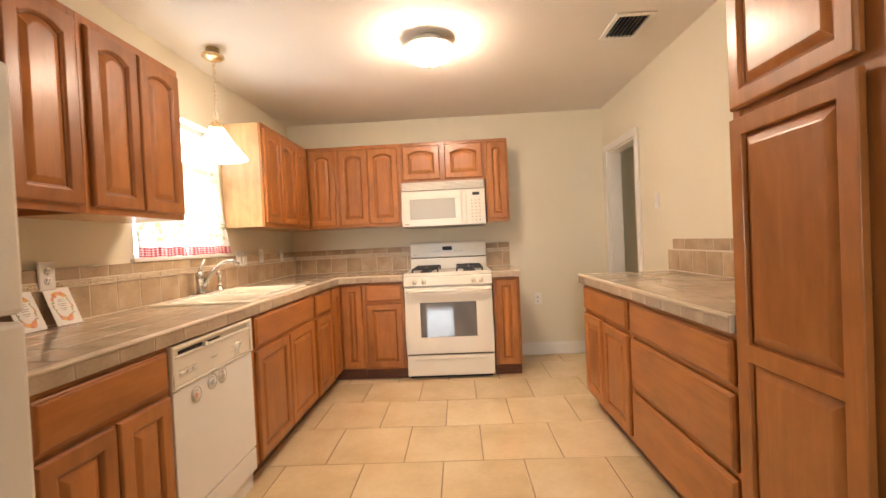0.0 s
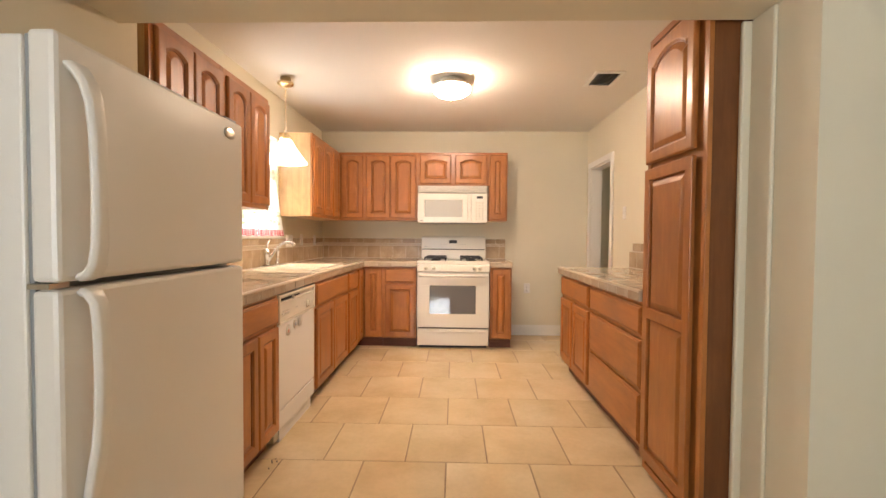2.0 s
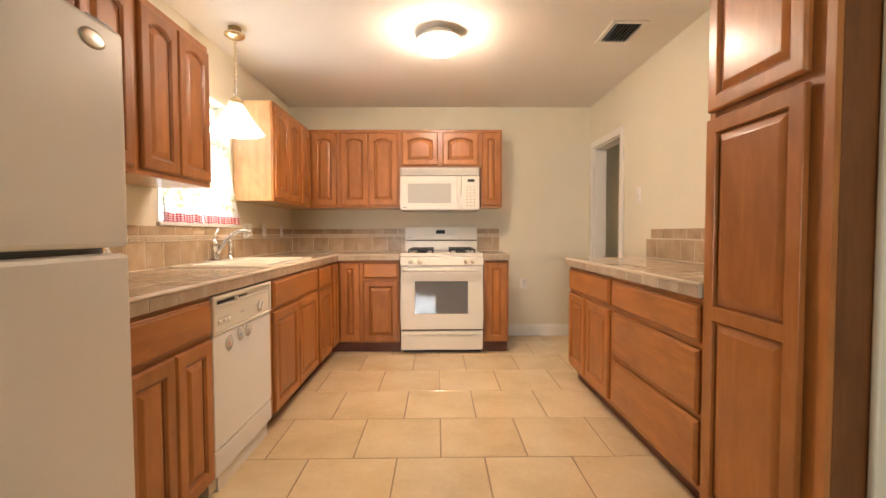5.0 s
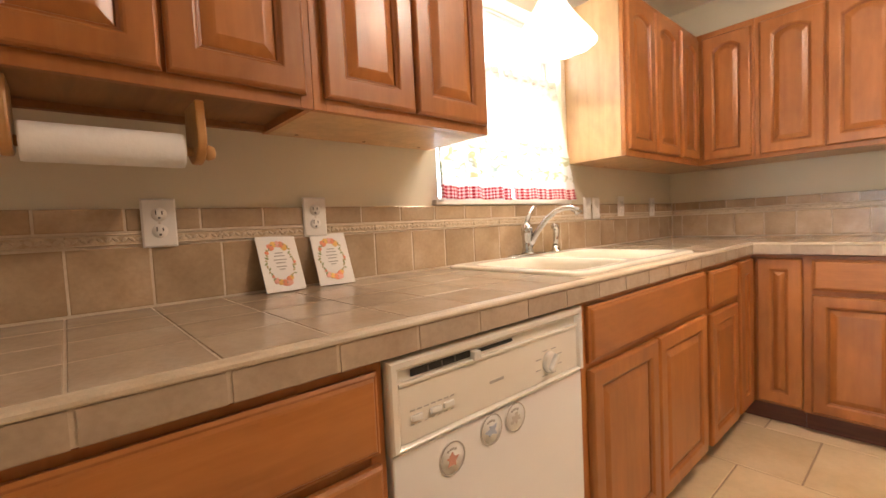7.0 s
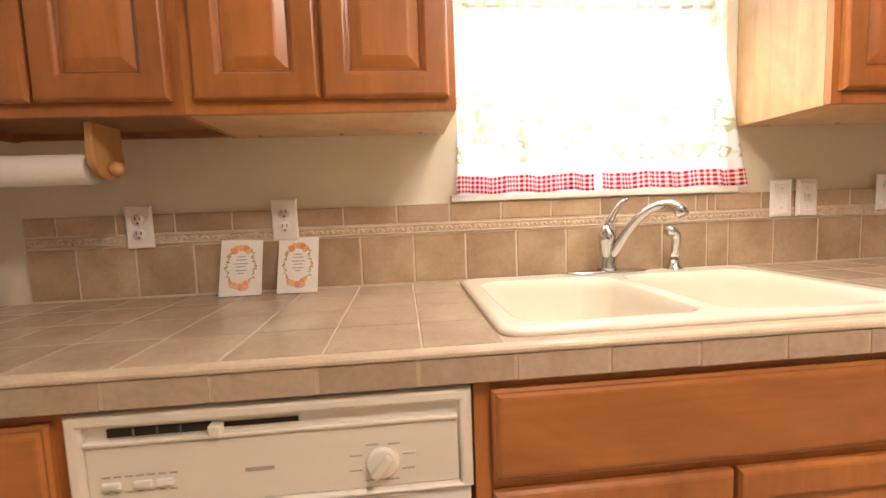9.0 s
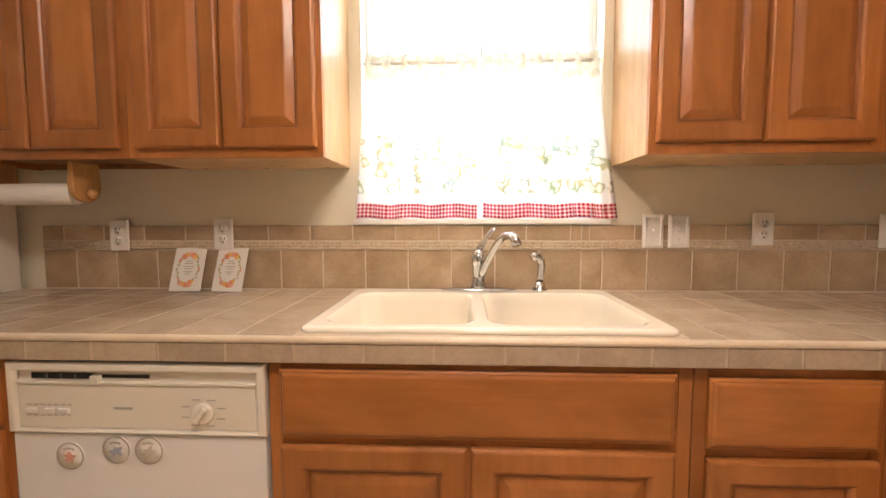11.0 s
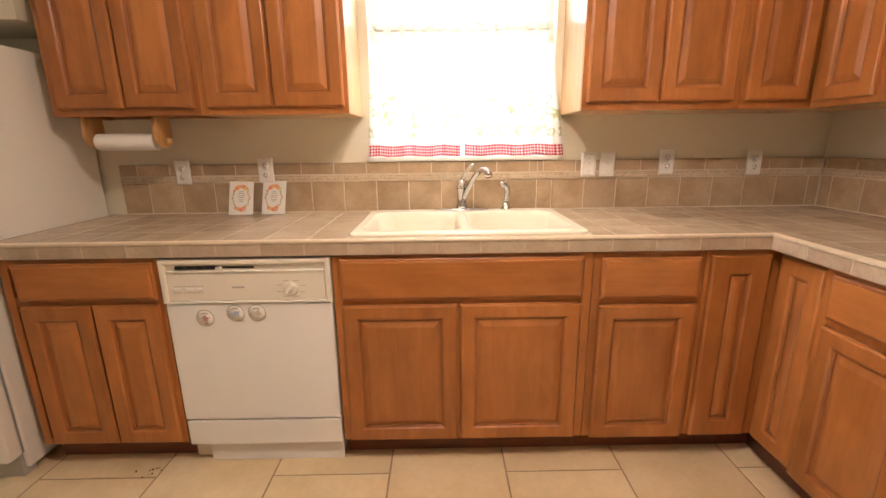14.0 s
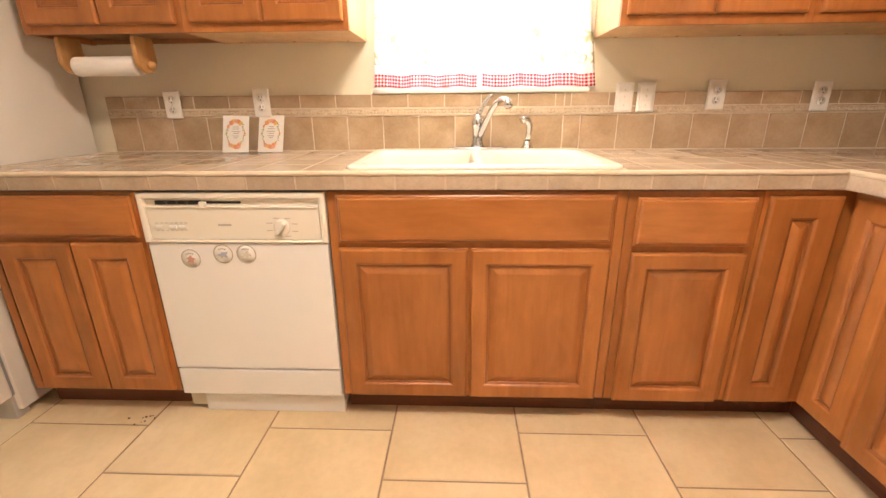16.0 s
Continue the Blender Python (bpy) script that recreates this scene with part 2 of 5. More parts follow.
def outline(x0, x1, z0, z1, drop):
    """A door outline, counter-clockwise; drop: how far the shoulders of its arched top lie below the crown."""
    pts = [(x0, z0), (x1, z0)]
    xc, hw = (x0 + x1) / 2, (x1 - x0) / 2
    for i in range(ARCH_N + 1):
        s = 1 - 2 * i / ARCH_N
        k = min(1.0, abs(s) / 0.86)
        rise = (1 - k * k) ** 0.75 if k < 1 else 0.0
        pts.append((xc + s * hw, z1 - drop * (1 - rise)))
    return pts


def loft(rings, bm=None, cap=True, base=True):
    bm = bm or bmesh.new()
    made = [[bm.verts.new((x, y, z)) for x, z in ring] for ring, y in rings]
    n = len(made[0])
    for a, b in zip(made, made[1:]):
        for i in range(n):
            bm.faces.new((a[i], a[(i + 1) % n], b[(i + 1) % n], b[i]))
    if cap:
        bm.faces.new(made[-1])
    if base:
        bm.faces.new(made[0])
    return bm


def glaze(ob, steps, around):
    """Darker stain gathered in a moulding: those steps of a loft take a second material."""
    ob.data.materials.append(WOOD_GLAZE)
    for p in ob.data.polygons:
        if p.index // around in steps and len(p.vertices) == 4:
            p.material_index = 1


def panel_door(parent, x0, x1, z0, z1, drop=0.0, stile=0.052, mids=(), label=""):
    """A raised-panel door in the parent's frame, hung on its front plane y = 0 and 20 mm thick. mids: heights of middle rails."""
    w = x1 - x0
    stile = min(stile, w * 0.33)
    o = lambda e: outline(x0 + e, x1 - e, z0 + e, z1 - e, 0)
    door = None
    cuts = [z0 + stile] + [v for m in mids for v in (m - stile / 2, m + stile / 2)] + [z1 - stile]
    spans = list(zip(cuts[::2], cuts[1::2]))
    if len(spans) == 1:
        i = lambda e: outline(x0 + stile + e, x1 - stile - e, spans[0][0] + e, spans[0][1] - e, drop)
        bm = loft([(o(0.001), 0.0), (o(0), -0.004), (o(0), -0.012), (o(0.004), -0.018), (o(0.008), -0.020), (i(-0.004), -0.020), (i(0.0), -0.0185), (i(0.004), -0.014), (i(0.009), -0.012), (i(0.012), -0.006)], cap=False)
        door = part("door", bm, WOOD, parent, label)
        glaze(door, (7, 8), 2 + ARCH_N + 1)
    else:
        bm = bmesh.new()
        ex, ez = [x0, x0 + stile, x1 - stile, x1], [z0, *cuts, z1]
        for j, (a, b) in enumerate(zip(ez, ez[1:])):
            for i in range(3):
                if i != 1 or j % 2 == 0:
                    box(ex[i], ex[i + 1], -0.020, 0, a, b, bm)
        bmesh.ops.remove_doubles(bm, verts=bm.verts, dist=1e-5)
        inner = [f for f in bm.faces if all(len(e.link_faces) > 2 for e in f.edges)]
        bmesh.ops.delete(bm, geom=inner, context="FACES")
        door = part("door", bm, WOOD, parent, label, False, 0.003)
    for n, (a, b) in enumerate(spans):
        dr = drop if n == len(spans) - 1 else 0.0
        i = lambda e: outline(x0 + stile + e, x1 - stile - e, a + e, b - e, dr)
        rise = min(0.019, w * 0.075)
        bm = loft([(i(0.0), -0.002), (i(0.008), -0.006), (i(0.012), -0.0080), (i(0.012 + rise), -0.0160), (i(0.017 + rise), -0.0175)])
        glaze(part("raised_panel", bm, WOOD, door), (0,), 2 + ARCH_N + 1)
    return door


def drawer_front(parent, x0, x1, z0, z1, label=""):
    o = lambda e: [(x0 + e, z0 + e), (x1 - e, z0 + e), (x1 - e, z1 - e), (x0 + e, z1 - e)]
    bm = loft([(o(0.001), 0.0), (o(0), -0.004), (o(0), -0.010), (o(0.005), -0.013), (o(0.008), -0.0135), (o(0.012), -0.019), (o(0.016), -0.020)])
    ob = part("drawer_front", bm, WOOD_H, parent, label)
    glaze(ob, (3,), 4)
    return ob


def cabinet(name, m, w, depth, z0, z1, label, doors=(), drawers=(), kick=0.0, side=None, under=None, group="", category="cabinet", body_top=0.0, recess=0.0):
    """A cabinet unit: x along its face, its face frame at y = 0, its back at y = depth."""
    c = thing(name, m, label, category, group)
    b0 = z0 + kick
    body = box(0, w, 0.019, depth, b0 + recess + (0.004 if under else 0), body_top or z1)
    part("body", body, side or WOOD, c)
    fr = bmesh.new()
    box(0, 0.03, 0, 0.018, b0, z1, fr)
    box(w - 0.03, w, 0, 0.018, b0, z1, fr)
    box(0.03, w - 0.03, 0.0004, 0.018, z1 - 0.03, z1, fr)
    box(0.03, w - 0.03, 0.0004, 0.018, b0, b0 + 0.03, fr)
    for a, b, lo, hi in drawers:
        if lo - 0.03 > b0 + 0.04:
            box(0.03, w - 0.03, 0.0006, 0.018, lo - 0.022, lo + 0.012, fr)
    for a, b in zip(doors, doors[1:]):
        if b[0] > a[1]:
            box(a[1] - 0.012, b[0] + 0.012, 0.0008, 0.018, b0 + 0.03, max(a[3], 0.1) + 0.01, fr)
    box(0.03, w - 0.03, 0.010, 0.018, b0 + 0.03, z1 - 0.03, fr)
    part("face_frame", fr, WOOD, c, "", False, 0.0012)
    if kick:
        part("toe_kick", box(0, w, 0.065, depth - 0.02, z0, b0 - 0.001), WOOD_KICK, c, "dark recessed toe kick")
    if under:
        if recess:
            for a in (0.0, w - 0.014):
                part("end_skirt", box(a, a + 0.014, 0.0195, depth, b0 + 0.0005, b0 + recess + 0.0035), WOOD, c)
            part("back_rail", box(0.0145, w - 0.0145, depth - 0.02, depth, b0 + 0.004, b0 + recess - 0.0005), UNDER_BROWN, c)
        label = "brown plywood underside" if recess else "pale unstained underside"
        lid = part("underside", box(0.0 if not recess else 0.0145, w if not recess else w - 0.0145, 0.0195, depth, b0 + recess + 0.0005, b0 + recess + 0.0035), under, c, label)
        for k in range(3):
            hole = lathe([(0.0055, -0.0012), (0.005, 0.0), (0.0, 0.0004)], 10, (w * (0.12 + 0.38 * k), depth - 0.035, b0 + recess))
            part("screw_plug", hole, WOOD_KICK, lid, "dark screw plug")
    for x0, x1, lo, hi, drop, *rest in doors:
        panel_door(c, x0, x1, lo, hi, drop, mids=rest[0] if rest else ())
    for x0, x1, lo, hi in drawers:
        drawer_front(c, x0, x1, lo, hi)
    return c


def tile_mesh(store, w, d, h, b=0.002):
    """A tile lying in x and y with its top at z = h and chamfered edges; alike sizes share one mesh."""
    key = (round(w, 3), round(d, 3), round(h, 4))
    if key not in store:
        bm = bmesh.new()
        q = lambda e, z: [bm.verts.new(p) for p in ((e - w / 2, e - d / 2, z), (w / 2 - e, e - d / 2, z), (w / 2 - e, d / 2 - e, z), (e - w / 2, d / 2 - e, z))]
        a, c, t = q(0, 0), q(0, h - b * 0.7), q(b, h)
        for lo, hi in ((a, c), (c, t)):
            for i in range(4):
                bm.faces.new((lo[i], lo[(i + 1) % 4], hi[(i + 1) % 4], hi[i]))
        bm.faces.new(t)
        me = bpy.data.meshes.new("tile")
        bm.to_mesh(me)
        bm.free()
        store[key] = me
    return store[key]


TILES = {}


def lay(parent, mat, name, u0, u1, v0, v1, h, to_world, gap=0.004, bev=0.002):
    """One tile between those bounds of a surface's own plane; to_world gives the pose of its middle."""
    w, d = u1 - u0 - gap, v1 - v0 - gap
    if w < 0.012 or d < 0.008:
        return
    me = tile_mesh(TILES, w, d, h, bev)
    if not me.materials:
        me.materials.append(mat)
    ob = new(name, me)
    if me.materials[0] != mat:
        me = me.copy()
        me.materials[0] = mat
        ob.data = me
    ob.parent = parent
    ob.matrix_world = to_world((u0 + u1) / 2, (v0 + v1) / 2)
    return ob

# ---- the large structure ----
XL, XR, YB, CZ = -1.575, 1.60, 4.60, 2.432
TOP = 0.915          # worktop height
XF = -0.945          # face frames of the window-side base units
YF = 3.940           # face frames of the stove-side base units
XI = 0.985            # face frames of the units opposite
WY0, WY1, WZ0, WZ1 = 2.425, 3.275, 1.165, 2.040


def wall_with_hole(name, axis, a0, a1, s0, s1, hole, label):
    """A wall between a0 and a1 across its thickness, from s0 to s1 along it, pierced by hole (s, s, z, z)."""
    bm = bmesh.new()
    h0, h1, z0, z1 = hole
    for u0, u1, lo, hi in ((s0, h0, 0, CZ), (h1, s1, 0, CZ), (h0, h1, 0, z0), (h0, h1, z1, CZ)):
        if u1 - u0 > 1e-4 and hi - lo > 1e-4:
            box(*((a0, a1, u0, u1) if axis == "x" else (u0, u1, a0, a1)), lo, hi, bm)
    bmesh.ops.remove_doubles(bm, verts=bm.verts, dist=1e-5)
    return setting(name, bm, WALL, label, "wall")


wall_with_hole("wall_window", "x", XL - 0.15, XL, 0.25, YB + 0.15, (WY0, WY1, WZ0, WZ1), "cream painted kitchen wall with the sink window")
wall_with_hole("wall_doorway", "x", XR, XR + 0.12, 1.05, YB + 0.15, (3.80, 4.45, 0.0, 1.97), "cream painted kitchen wall with a doorway")
setting("wall_stove", box(XL, XR, YB, YB + 0.15, 0, CZ), WALL, "cream painted wall behind the stove", "wall")
setting("wall_opening_side", box(1.128, 3.2, 0.76, 1.05, 0, CZ), WALL, "cream wall beside the wide opening", "wall")
setting("wall_header", box(-1.27, 1.128, 0.76, 1.05, 1.985, CZ), WALL, "cream header over the wide opening", "wall")
setting("wall_over_refrigerator", box(XL, -1.27, 0.25, 1.15, 1.71, CZ), WALL, "cream boxed wall above the refrigerator", "wall")
setting("wall_alcove", box(-3.2, -1.000, 0.10, 0.25, 0, CZ), WALL, "cream wall beside the refrigerator alcove", "wall")
setting("wall_dining_west", box(-3.35, -3.2, -3.6, 0.25, 0, CZ), WALL, "plain cream dining room wall", "wall")
setting("wall_dining_east", box(3.2, 3.35, -3.6, 1.05, 0, CZ), WALL, "plain cream dining room wall", "wall")
wall_with_hole("wall_dining_south", "y", -3.75, -3.6, -3.35, 3.35, (-0.82, -0.05, 0.55, 2.10), "plain cream dining room wall with a window")
setting("wall_hall", box(2.62, 2.74, 3.0, YB + 0.15, 0, CZ), WALL, "cream hallway wall", "wall")
# The hole is unseen and added only to hold the hallway fill lamp.
wall_with_hole("wall_hall_end", "y", 2.88, 3.0, XR + 0.12, 2.62, (1.95, 2.45, 1.0, 1.95), "cream hallway end wall with an added unseen opening")
setting("wall_hall_back", box(XR + 0.12, 2.62, YB, YB + 0.15, 0, CZ), WALL, "cream hallway back wall", "wall")
setting("ceiling", box(-3.35, 3.35, -3.75, YB + 0.15, CZ, CZ + 0.12), CEIL, "white textured ceiling", "ceiling")
floor = setting("floor", box(-3.35, 3.35, -3.75, YB + 0.15, -0.10, -0.003), FLOOR_GROUT, "beige ceramic tile floor with brown grout", "floor")
setting("ground", box(-60, -1.75, -60, 60, -0.6, -0.5), paint("lawn", (0.10, 0.16, 0.05), 0.9, 30, 0.5, 0.4), "green lawn outside the window", "ground")
setting("ground_2", box(-1.75, 60, -60, -3.8, -0.6, -0.5), bpy.data.materials["lawn"], "green lawn outside the dining room", "ground")


def baseboard(name, x0, x1, y0, y1, label="white painted baseboard"):
    bm = box(x0, x1, y0, y1, 0, 0.105)
    e = 0.004
    dx, dy = (e, 0) if x1 - x0 < y1 - y0 else (0, e)
    box(x0 + dx, x1 - dx, y0 + dy, y1 - dy, 0.105, 0.125, bm)
    return setting(name, bm, TRIM, label, "baseboard", 0.002)


baseboard("baseboard", 0.645, XR - 0.002, YB - 0.016, YB - 0.0005)
baseboard("baseboard_2", XR - 0.016, XR - 0.0005, 3.41, 3.735)
baseboard("baseboard_3", 1.112, 1.1275, 0.76, 0.925)
baseboard("baseboard_4", 1.112, 3.2, 0.744, 0.7595)


def corner_trim():
    """Painted boards that stand where the pantry meets the jamb."""
    bm = box(1.084, 1.20, 1.0515, 1.0735, 0, 1.984)
    box(1.112, 1.1275, 0.935, 1.051, 0, 1.984, bm)
    return setting("trim_opening", bm, WALL, "cream painted vertical trim boards at the opening", "trim", 0.007)


corner_trim()


def doorway_trim():
    bm = bmesh.new()
    x0, x1 = XR - 0.018, XR - 0.0005
    box(x0, x1, 3.735, 3.80, 0, 2.035, bm)
    box(x0, x1, 4.45, 4.515, 0, 2.035, bm)
    box(x0, x1, 3.80, 4.45, 1.97, 2.035, bm)
    box(XR + 0.0005, XR + 0.12, 3.795, 3.812, 0, 1.97, bm)
    box(XR + 0.0005, XR + 0.12, 4.438, 4.455, 0, 1.97, bm)
    box(XR + 0.0005, XR + 0.12, 3.812, 4.438, 1.955, 1.972, bm)
    return setting("trim_doorway", bm, TRIM, "white painted doorway casing", "trim", 0.004)


doorway_trim()


def kitchen_window():
    w = thing("window_1", pose(XL - 0.12, 0, 0), "white vinyl sliding window above the sink", "window")
    w["kind"] = "structure"
    fr = bmesh.new()
    y0, y1, z0, z1 = WY0, WY1, WZ0, WZ1
    for a in ((y0, y1, z0, z0 + 0.012), (y0, y1, z1 - 0.012, z1), (y0, y0 + 0.012, z0 + 0.012, z1 - 0.012), (y1 - 0.012, y1, z0 + 0.012, z1 - 0.012)):
        box(-0.03, 0.03, *a, fr)
    part("window_frame", fr, VINYL, w, "", False, 0.003)
    ym = (y0 + y1) / 2
    for a, b, x in ((y0 + 0.012, ym + 0.012, -0.012), (ym - 0.012, y1 - 0.012, 0.012)):
        s = bmesh.new()
        for q in ((a, b, z0 + 0.012, z0 + 0.028), (a, b, z1 - 0.028, z1 - 0.012), (a, a + 0.016, z0 + 0.028, z1 - 0.028), (b - 0.016, b, z0 + 0.028, z1 - 0.028)):
            box(x - 0.010, x + 0.010, *q, s)
        sash = part("sash", s, VINYL, w, "", False, 0.002)
        p = part("pane", box(x - 0.002, x + 0.002, a + 0.016, b - 0.016, z0 + 0.028, z1 - 0.028), GLASS, sash, "clear glass pane")
        p.visible_shadow = False
    part("window_sill", box(0.03, 0.145, y0 - 0.03, y1 + 0.03, z0 - 0.012, z0 + 0.008), TRIM, w, "cream painted sill", False, 0.004)
    return w


def glass():
    m, n, l, b = material("window_glass", 0.02)
    b.inputs["Transmission Weight"].default_value = 1.0
    b.inputs["IOR"].default_value = 1.05
    return m


GLASS = glass()
kitchen_window()


def dining_window():
    w = thing("window_2", pose(-0.435, -3.68, 0), "bright window with horizontal white blinds", "window")
    w["kind"] = "structure"
    fr = bmesh.new()
    for a in ((-0.385, 0.385, 0.55, 0.59), (-0.385, 0.385, 2.06, 2.10), (-0.385, -0.345, 0.59, 2.06), (0.345, 0.385, 0.59, 2.06), (-0.345, 0.345, 1.30, 1.34)):
        box(a[0], a[1], -0.03, 0.03, a[2], a[3], fr)
    part("window_frame", fr, VINYL, w, "", False, 0.003)
    for k in range(40):
        sl = part("blind_slat", box(-0.345, 0.345, -0.017, 0.017, -0.0008, 0.0008), VINYL, w)
        sl.matrix_local = pose(0, 0.055, 0.605 + k * 0.0365, 18)


dining_window()

# ---- base units ----
LW = lambda y, x=XF: pose(x, y, 0, 0, 0, 90)       # faces the room from the window wall
BW = lambda x, y=YF: pose(x, y, 0)                 # faces the room from the stove wall
RW = lambda y, x=XI: pose(x, y, 0, 0, 0, -90)      # faces the room from the doorway wall
BT = 0.852           # top of the base units
BD = XF - XL         # their depth

HONEY = "honey-stained maple base cabinet with "
cabinet("base_cabinet", LW(1.170), 0.564, BD - 0.003, 0, BT, "honey-stained maple cabinet with a drawer over two doors",
        [(0.053, 0.303, 0.112, 0.682, 0.0), (0.311, 0.548, 0.112, 0.682, 0.0)], [(0.053, 0.548, 0.700, 0.840)], 0.10, group="base cabinets")
cabinet("sink_cabinet", LW(2.350), 0.934, BD - 0.003, 0, BT, "wide honey-stained maple sink cabinet with two doors",
        [(0.028, 0.446, 0.106, 0.668, 0.0), (0.456, 0.898, 0.106, 0.668, 0.0)], [(0.028, 0.898, 0.686, 0.842)], 0.10, body_top=0.70, group="base cabinets")
cabinet("base_cabinet", LW(3.286), 0.404, BD - 0.003, 0, BT, HONEY + "one drawer and one door",
        [(0.028, 0.384, 0.100, 0.656, 0.0)], [(0.028, 0.384, 0.678, 0.834)], 0.10, group="base cabinets")


def corner_cabinet():
    c = thing("corner_cabinet", pose(XF, YF, 0), "honey-stained maple corner base cabinet with an angled pair of narrow doors", "cabinet", "base cabinets")
    y0, x1 = 3.692 - YF, -0.735 - XF
    bm = box(XL + 0.003 - XF, 0, y0, YB - 0.003 - YF, 0.10, BT)
    box(0.0005, x1, 0.019, YB - 0.003 - YF, 0.10, BT, bm)
    part("body", bm, WOOD, c)
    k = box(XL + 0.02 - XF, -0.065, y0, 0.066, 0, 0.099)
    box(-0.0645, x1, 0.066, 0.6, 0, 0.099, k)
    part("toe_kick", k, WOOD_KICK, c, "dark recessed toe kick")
    d1 = panel_door(c, y0 + 0.012, -0.024, 0.106, 0.838, 0.0, 0.068)
    d1.matrix_local = pose(0.0015, 0, 0, 0, 0, 90)
    panel_door(c, 0.026, x1 - 0.004, 0.112, 0.838, 0.0, 0.056).matrix_local = pose(0, 0.017, 0)
    return c


corner_cabinet()
cabinet("base_cabinet", BW(-0.733), 0.360, YB - YF - 0.003, 0, BT, "honey-stained maple cabinet with one drawer and one door",
        [(0.030, 0.346, 0.112, 0.670, 0.0)], [(0.030, 0.346, 0.692, 0.838)], 0.10, group="base cabinets")
cabinet("base_cabinet", BW(0.405), 0.225, YB - YF - 0.003, 0, BT, "narrow honey-stained maple base cabinet with one full-height door",
        [(0.018, 0.205, 0.110, 0.838, 0.0)], [], 0.10, group="base cabinets")
cabinet("base_cabinet", RW(3.240), 0.785, 0.60, 0, BT, "honey-stained maple cabinet with a drawer over two doors",
        [(0.018, 0.350, 0.130, 0.655, 0.0), (0.382, 0.765, 0.130, 0.655, 0.0)], [(0.018, 0.765, 0.682, 0.838)], 0.10, group="base cabinets")
cabinet("drawer_cabinet", RW(2.453), 0.874, 0.60, 0, BT, "honey-stained maple cabinet with three wide drawers",
        [], [(0.028, 0.840, 0.682, 0.830), (0.028, 0.840, 0.405, 0.655), (0.028, 0.840, 0.125, 0.378)], 0.10, group="base cabinets")
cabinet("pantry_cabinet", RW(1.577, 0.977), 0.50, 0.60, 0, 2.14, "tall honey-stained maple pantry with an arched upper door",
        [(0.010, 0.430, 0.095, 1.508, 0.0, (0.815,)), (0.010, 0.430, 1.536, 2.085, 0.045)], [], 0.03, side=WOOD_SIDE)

# ---- wall units ----
UZ0, UZ1 = 1.355, 2.11
XU, YU = -1.268, 4.228
UP = "honey-stained maple wall cabinet with "
AR = 0.025
cabinet("wall_cabinet", LW(1.212, XU), 0.585, XU - XL - 0.003, UZ0, UZ1, UP + "two arched doors above the paper towels",
        [(0.030, 0.290, UZ0 + 0.027, 2.072, AR), (0.298, 0.565, UZ0 + 0.027, 2.072, AR)], [], side=VENEER, under=UNDER_BROWN, recess=0.020, group="wall cabinets")
cabinet("wall_cabinet", LW(1.798, XU), 0.584, XU - XL - 0.003, UZ0, UZ1, UP + "two arched doors beside the window",
        [(0.026, 0.286, UZ0 + 0.027, 2.072, AR), (0.294, 0.568, UZ0 + 0.027, 2.072, AR)], [], side=VENEER, under=VENEER, group="wall cabinets")
cabinet("wall_cabinet", LW(3.308, XU), 0.630, XU - XL - 0.003, UZ0, UZ1, "honey maple wall cabinet with arched doors and a pale side",
        [(0.018, 0.300, UZ0 + 0.030, 2.072, AR), (0.310, 0.602, UZ0 + 0.030, 2.072, AR)], [], side=VENEER, under=VENEER, group="wall cabinets")
cabinet("wall_cabinet", LW(3.939, XU), 0.660, XU - XL - 0.003, UZ0, UZ1, UP + "one arched door in the corner",
        [(0.016, 0.264, UZ0 + 0.030, 2.072, AR)], [], side=VENEER, under=VENEER, group="wall cabinets")
cabinet("wall_cabinet", BW(-1.2665, YU), 0.2805, YB - YU - 0.003, UZ0, UZ1, "honey-stained maple corner wall cabinet with one arched door",
        [(0.0305, 0.2685, UZ0 + 0.022, 2.075, AR)], [], side=VENEER, under=VENEER, group="wall cabinets")
cabinet("wall_cabinet", BW(-0.985, YU), 0.597, YB - YU - 0.003, UZ0, UZ1, UP + "two arched doors beside the microwave",
        [(0.024, 0.290, UZ0 + 0.022, 2.075, AR), (0.298, 0.575, UZ0 + 0.022, 2.075, AR)], [], side=VENEER, under=VENEER, group="wall cabinets")
cabinet("wall_cabinet", BW(-0.387, YU), 0.790, YB - YU - 0.003, 1.745, UZ1, "short honey maple wall cabinet with arched doors over the microwave",
        [(0.026, 0.370, 1.765, 2.080, AR), (0.418, 0.764, 1.765, 2.080, AR)], [], side=VENEER, under=VENEER, group="wall cabinets")
cabinet("wall_cabinet", BW(0.404, YU), 0.205, YB - YU - 0.003, UZ0, UZ1, "narrow honey-stained maple wall cabinet with one door beside the microwave",
        [(0.012, 0.190, UZ0 + 0.022, 2.080, AR * 0.5)], [], side=WOOD, under=VENEER, group="wall cabinets")

# ---- worktops ----
CE, CBE, CIE = -0.922, 3.900, 0.945      # front edges
SX0, SX1, SY0, SY1 = -1.528, -0.970, 2.405, 3.280   # sink outline


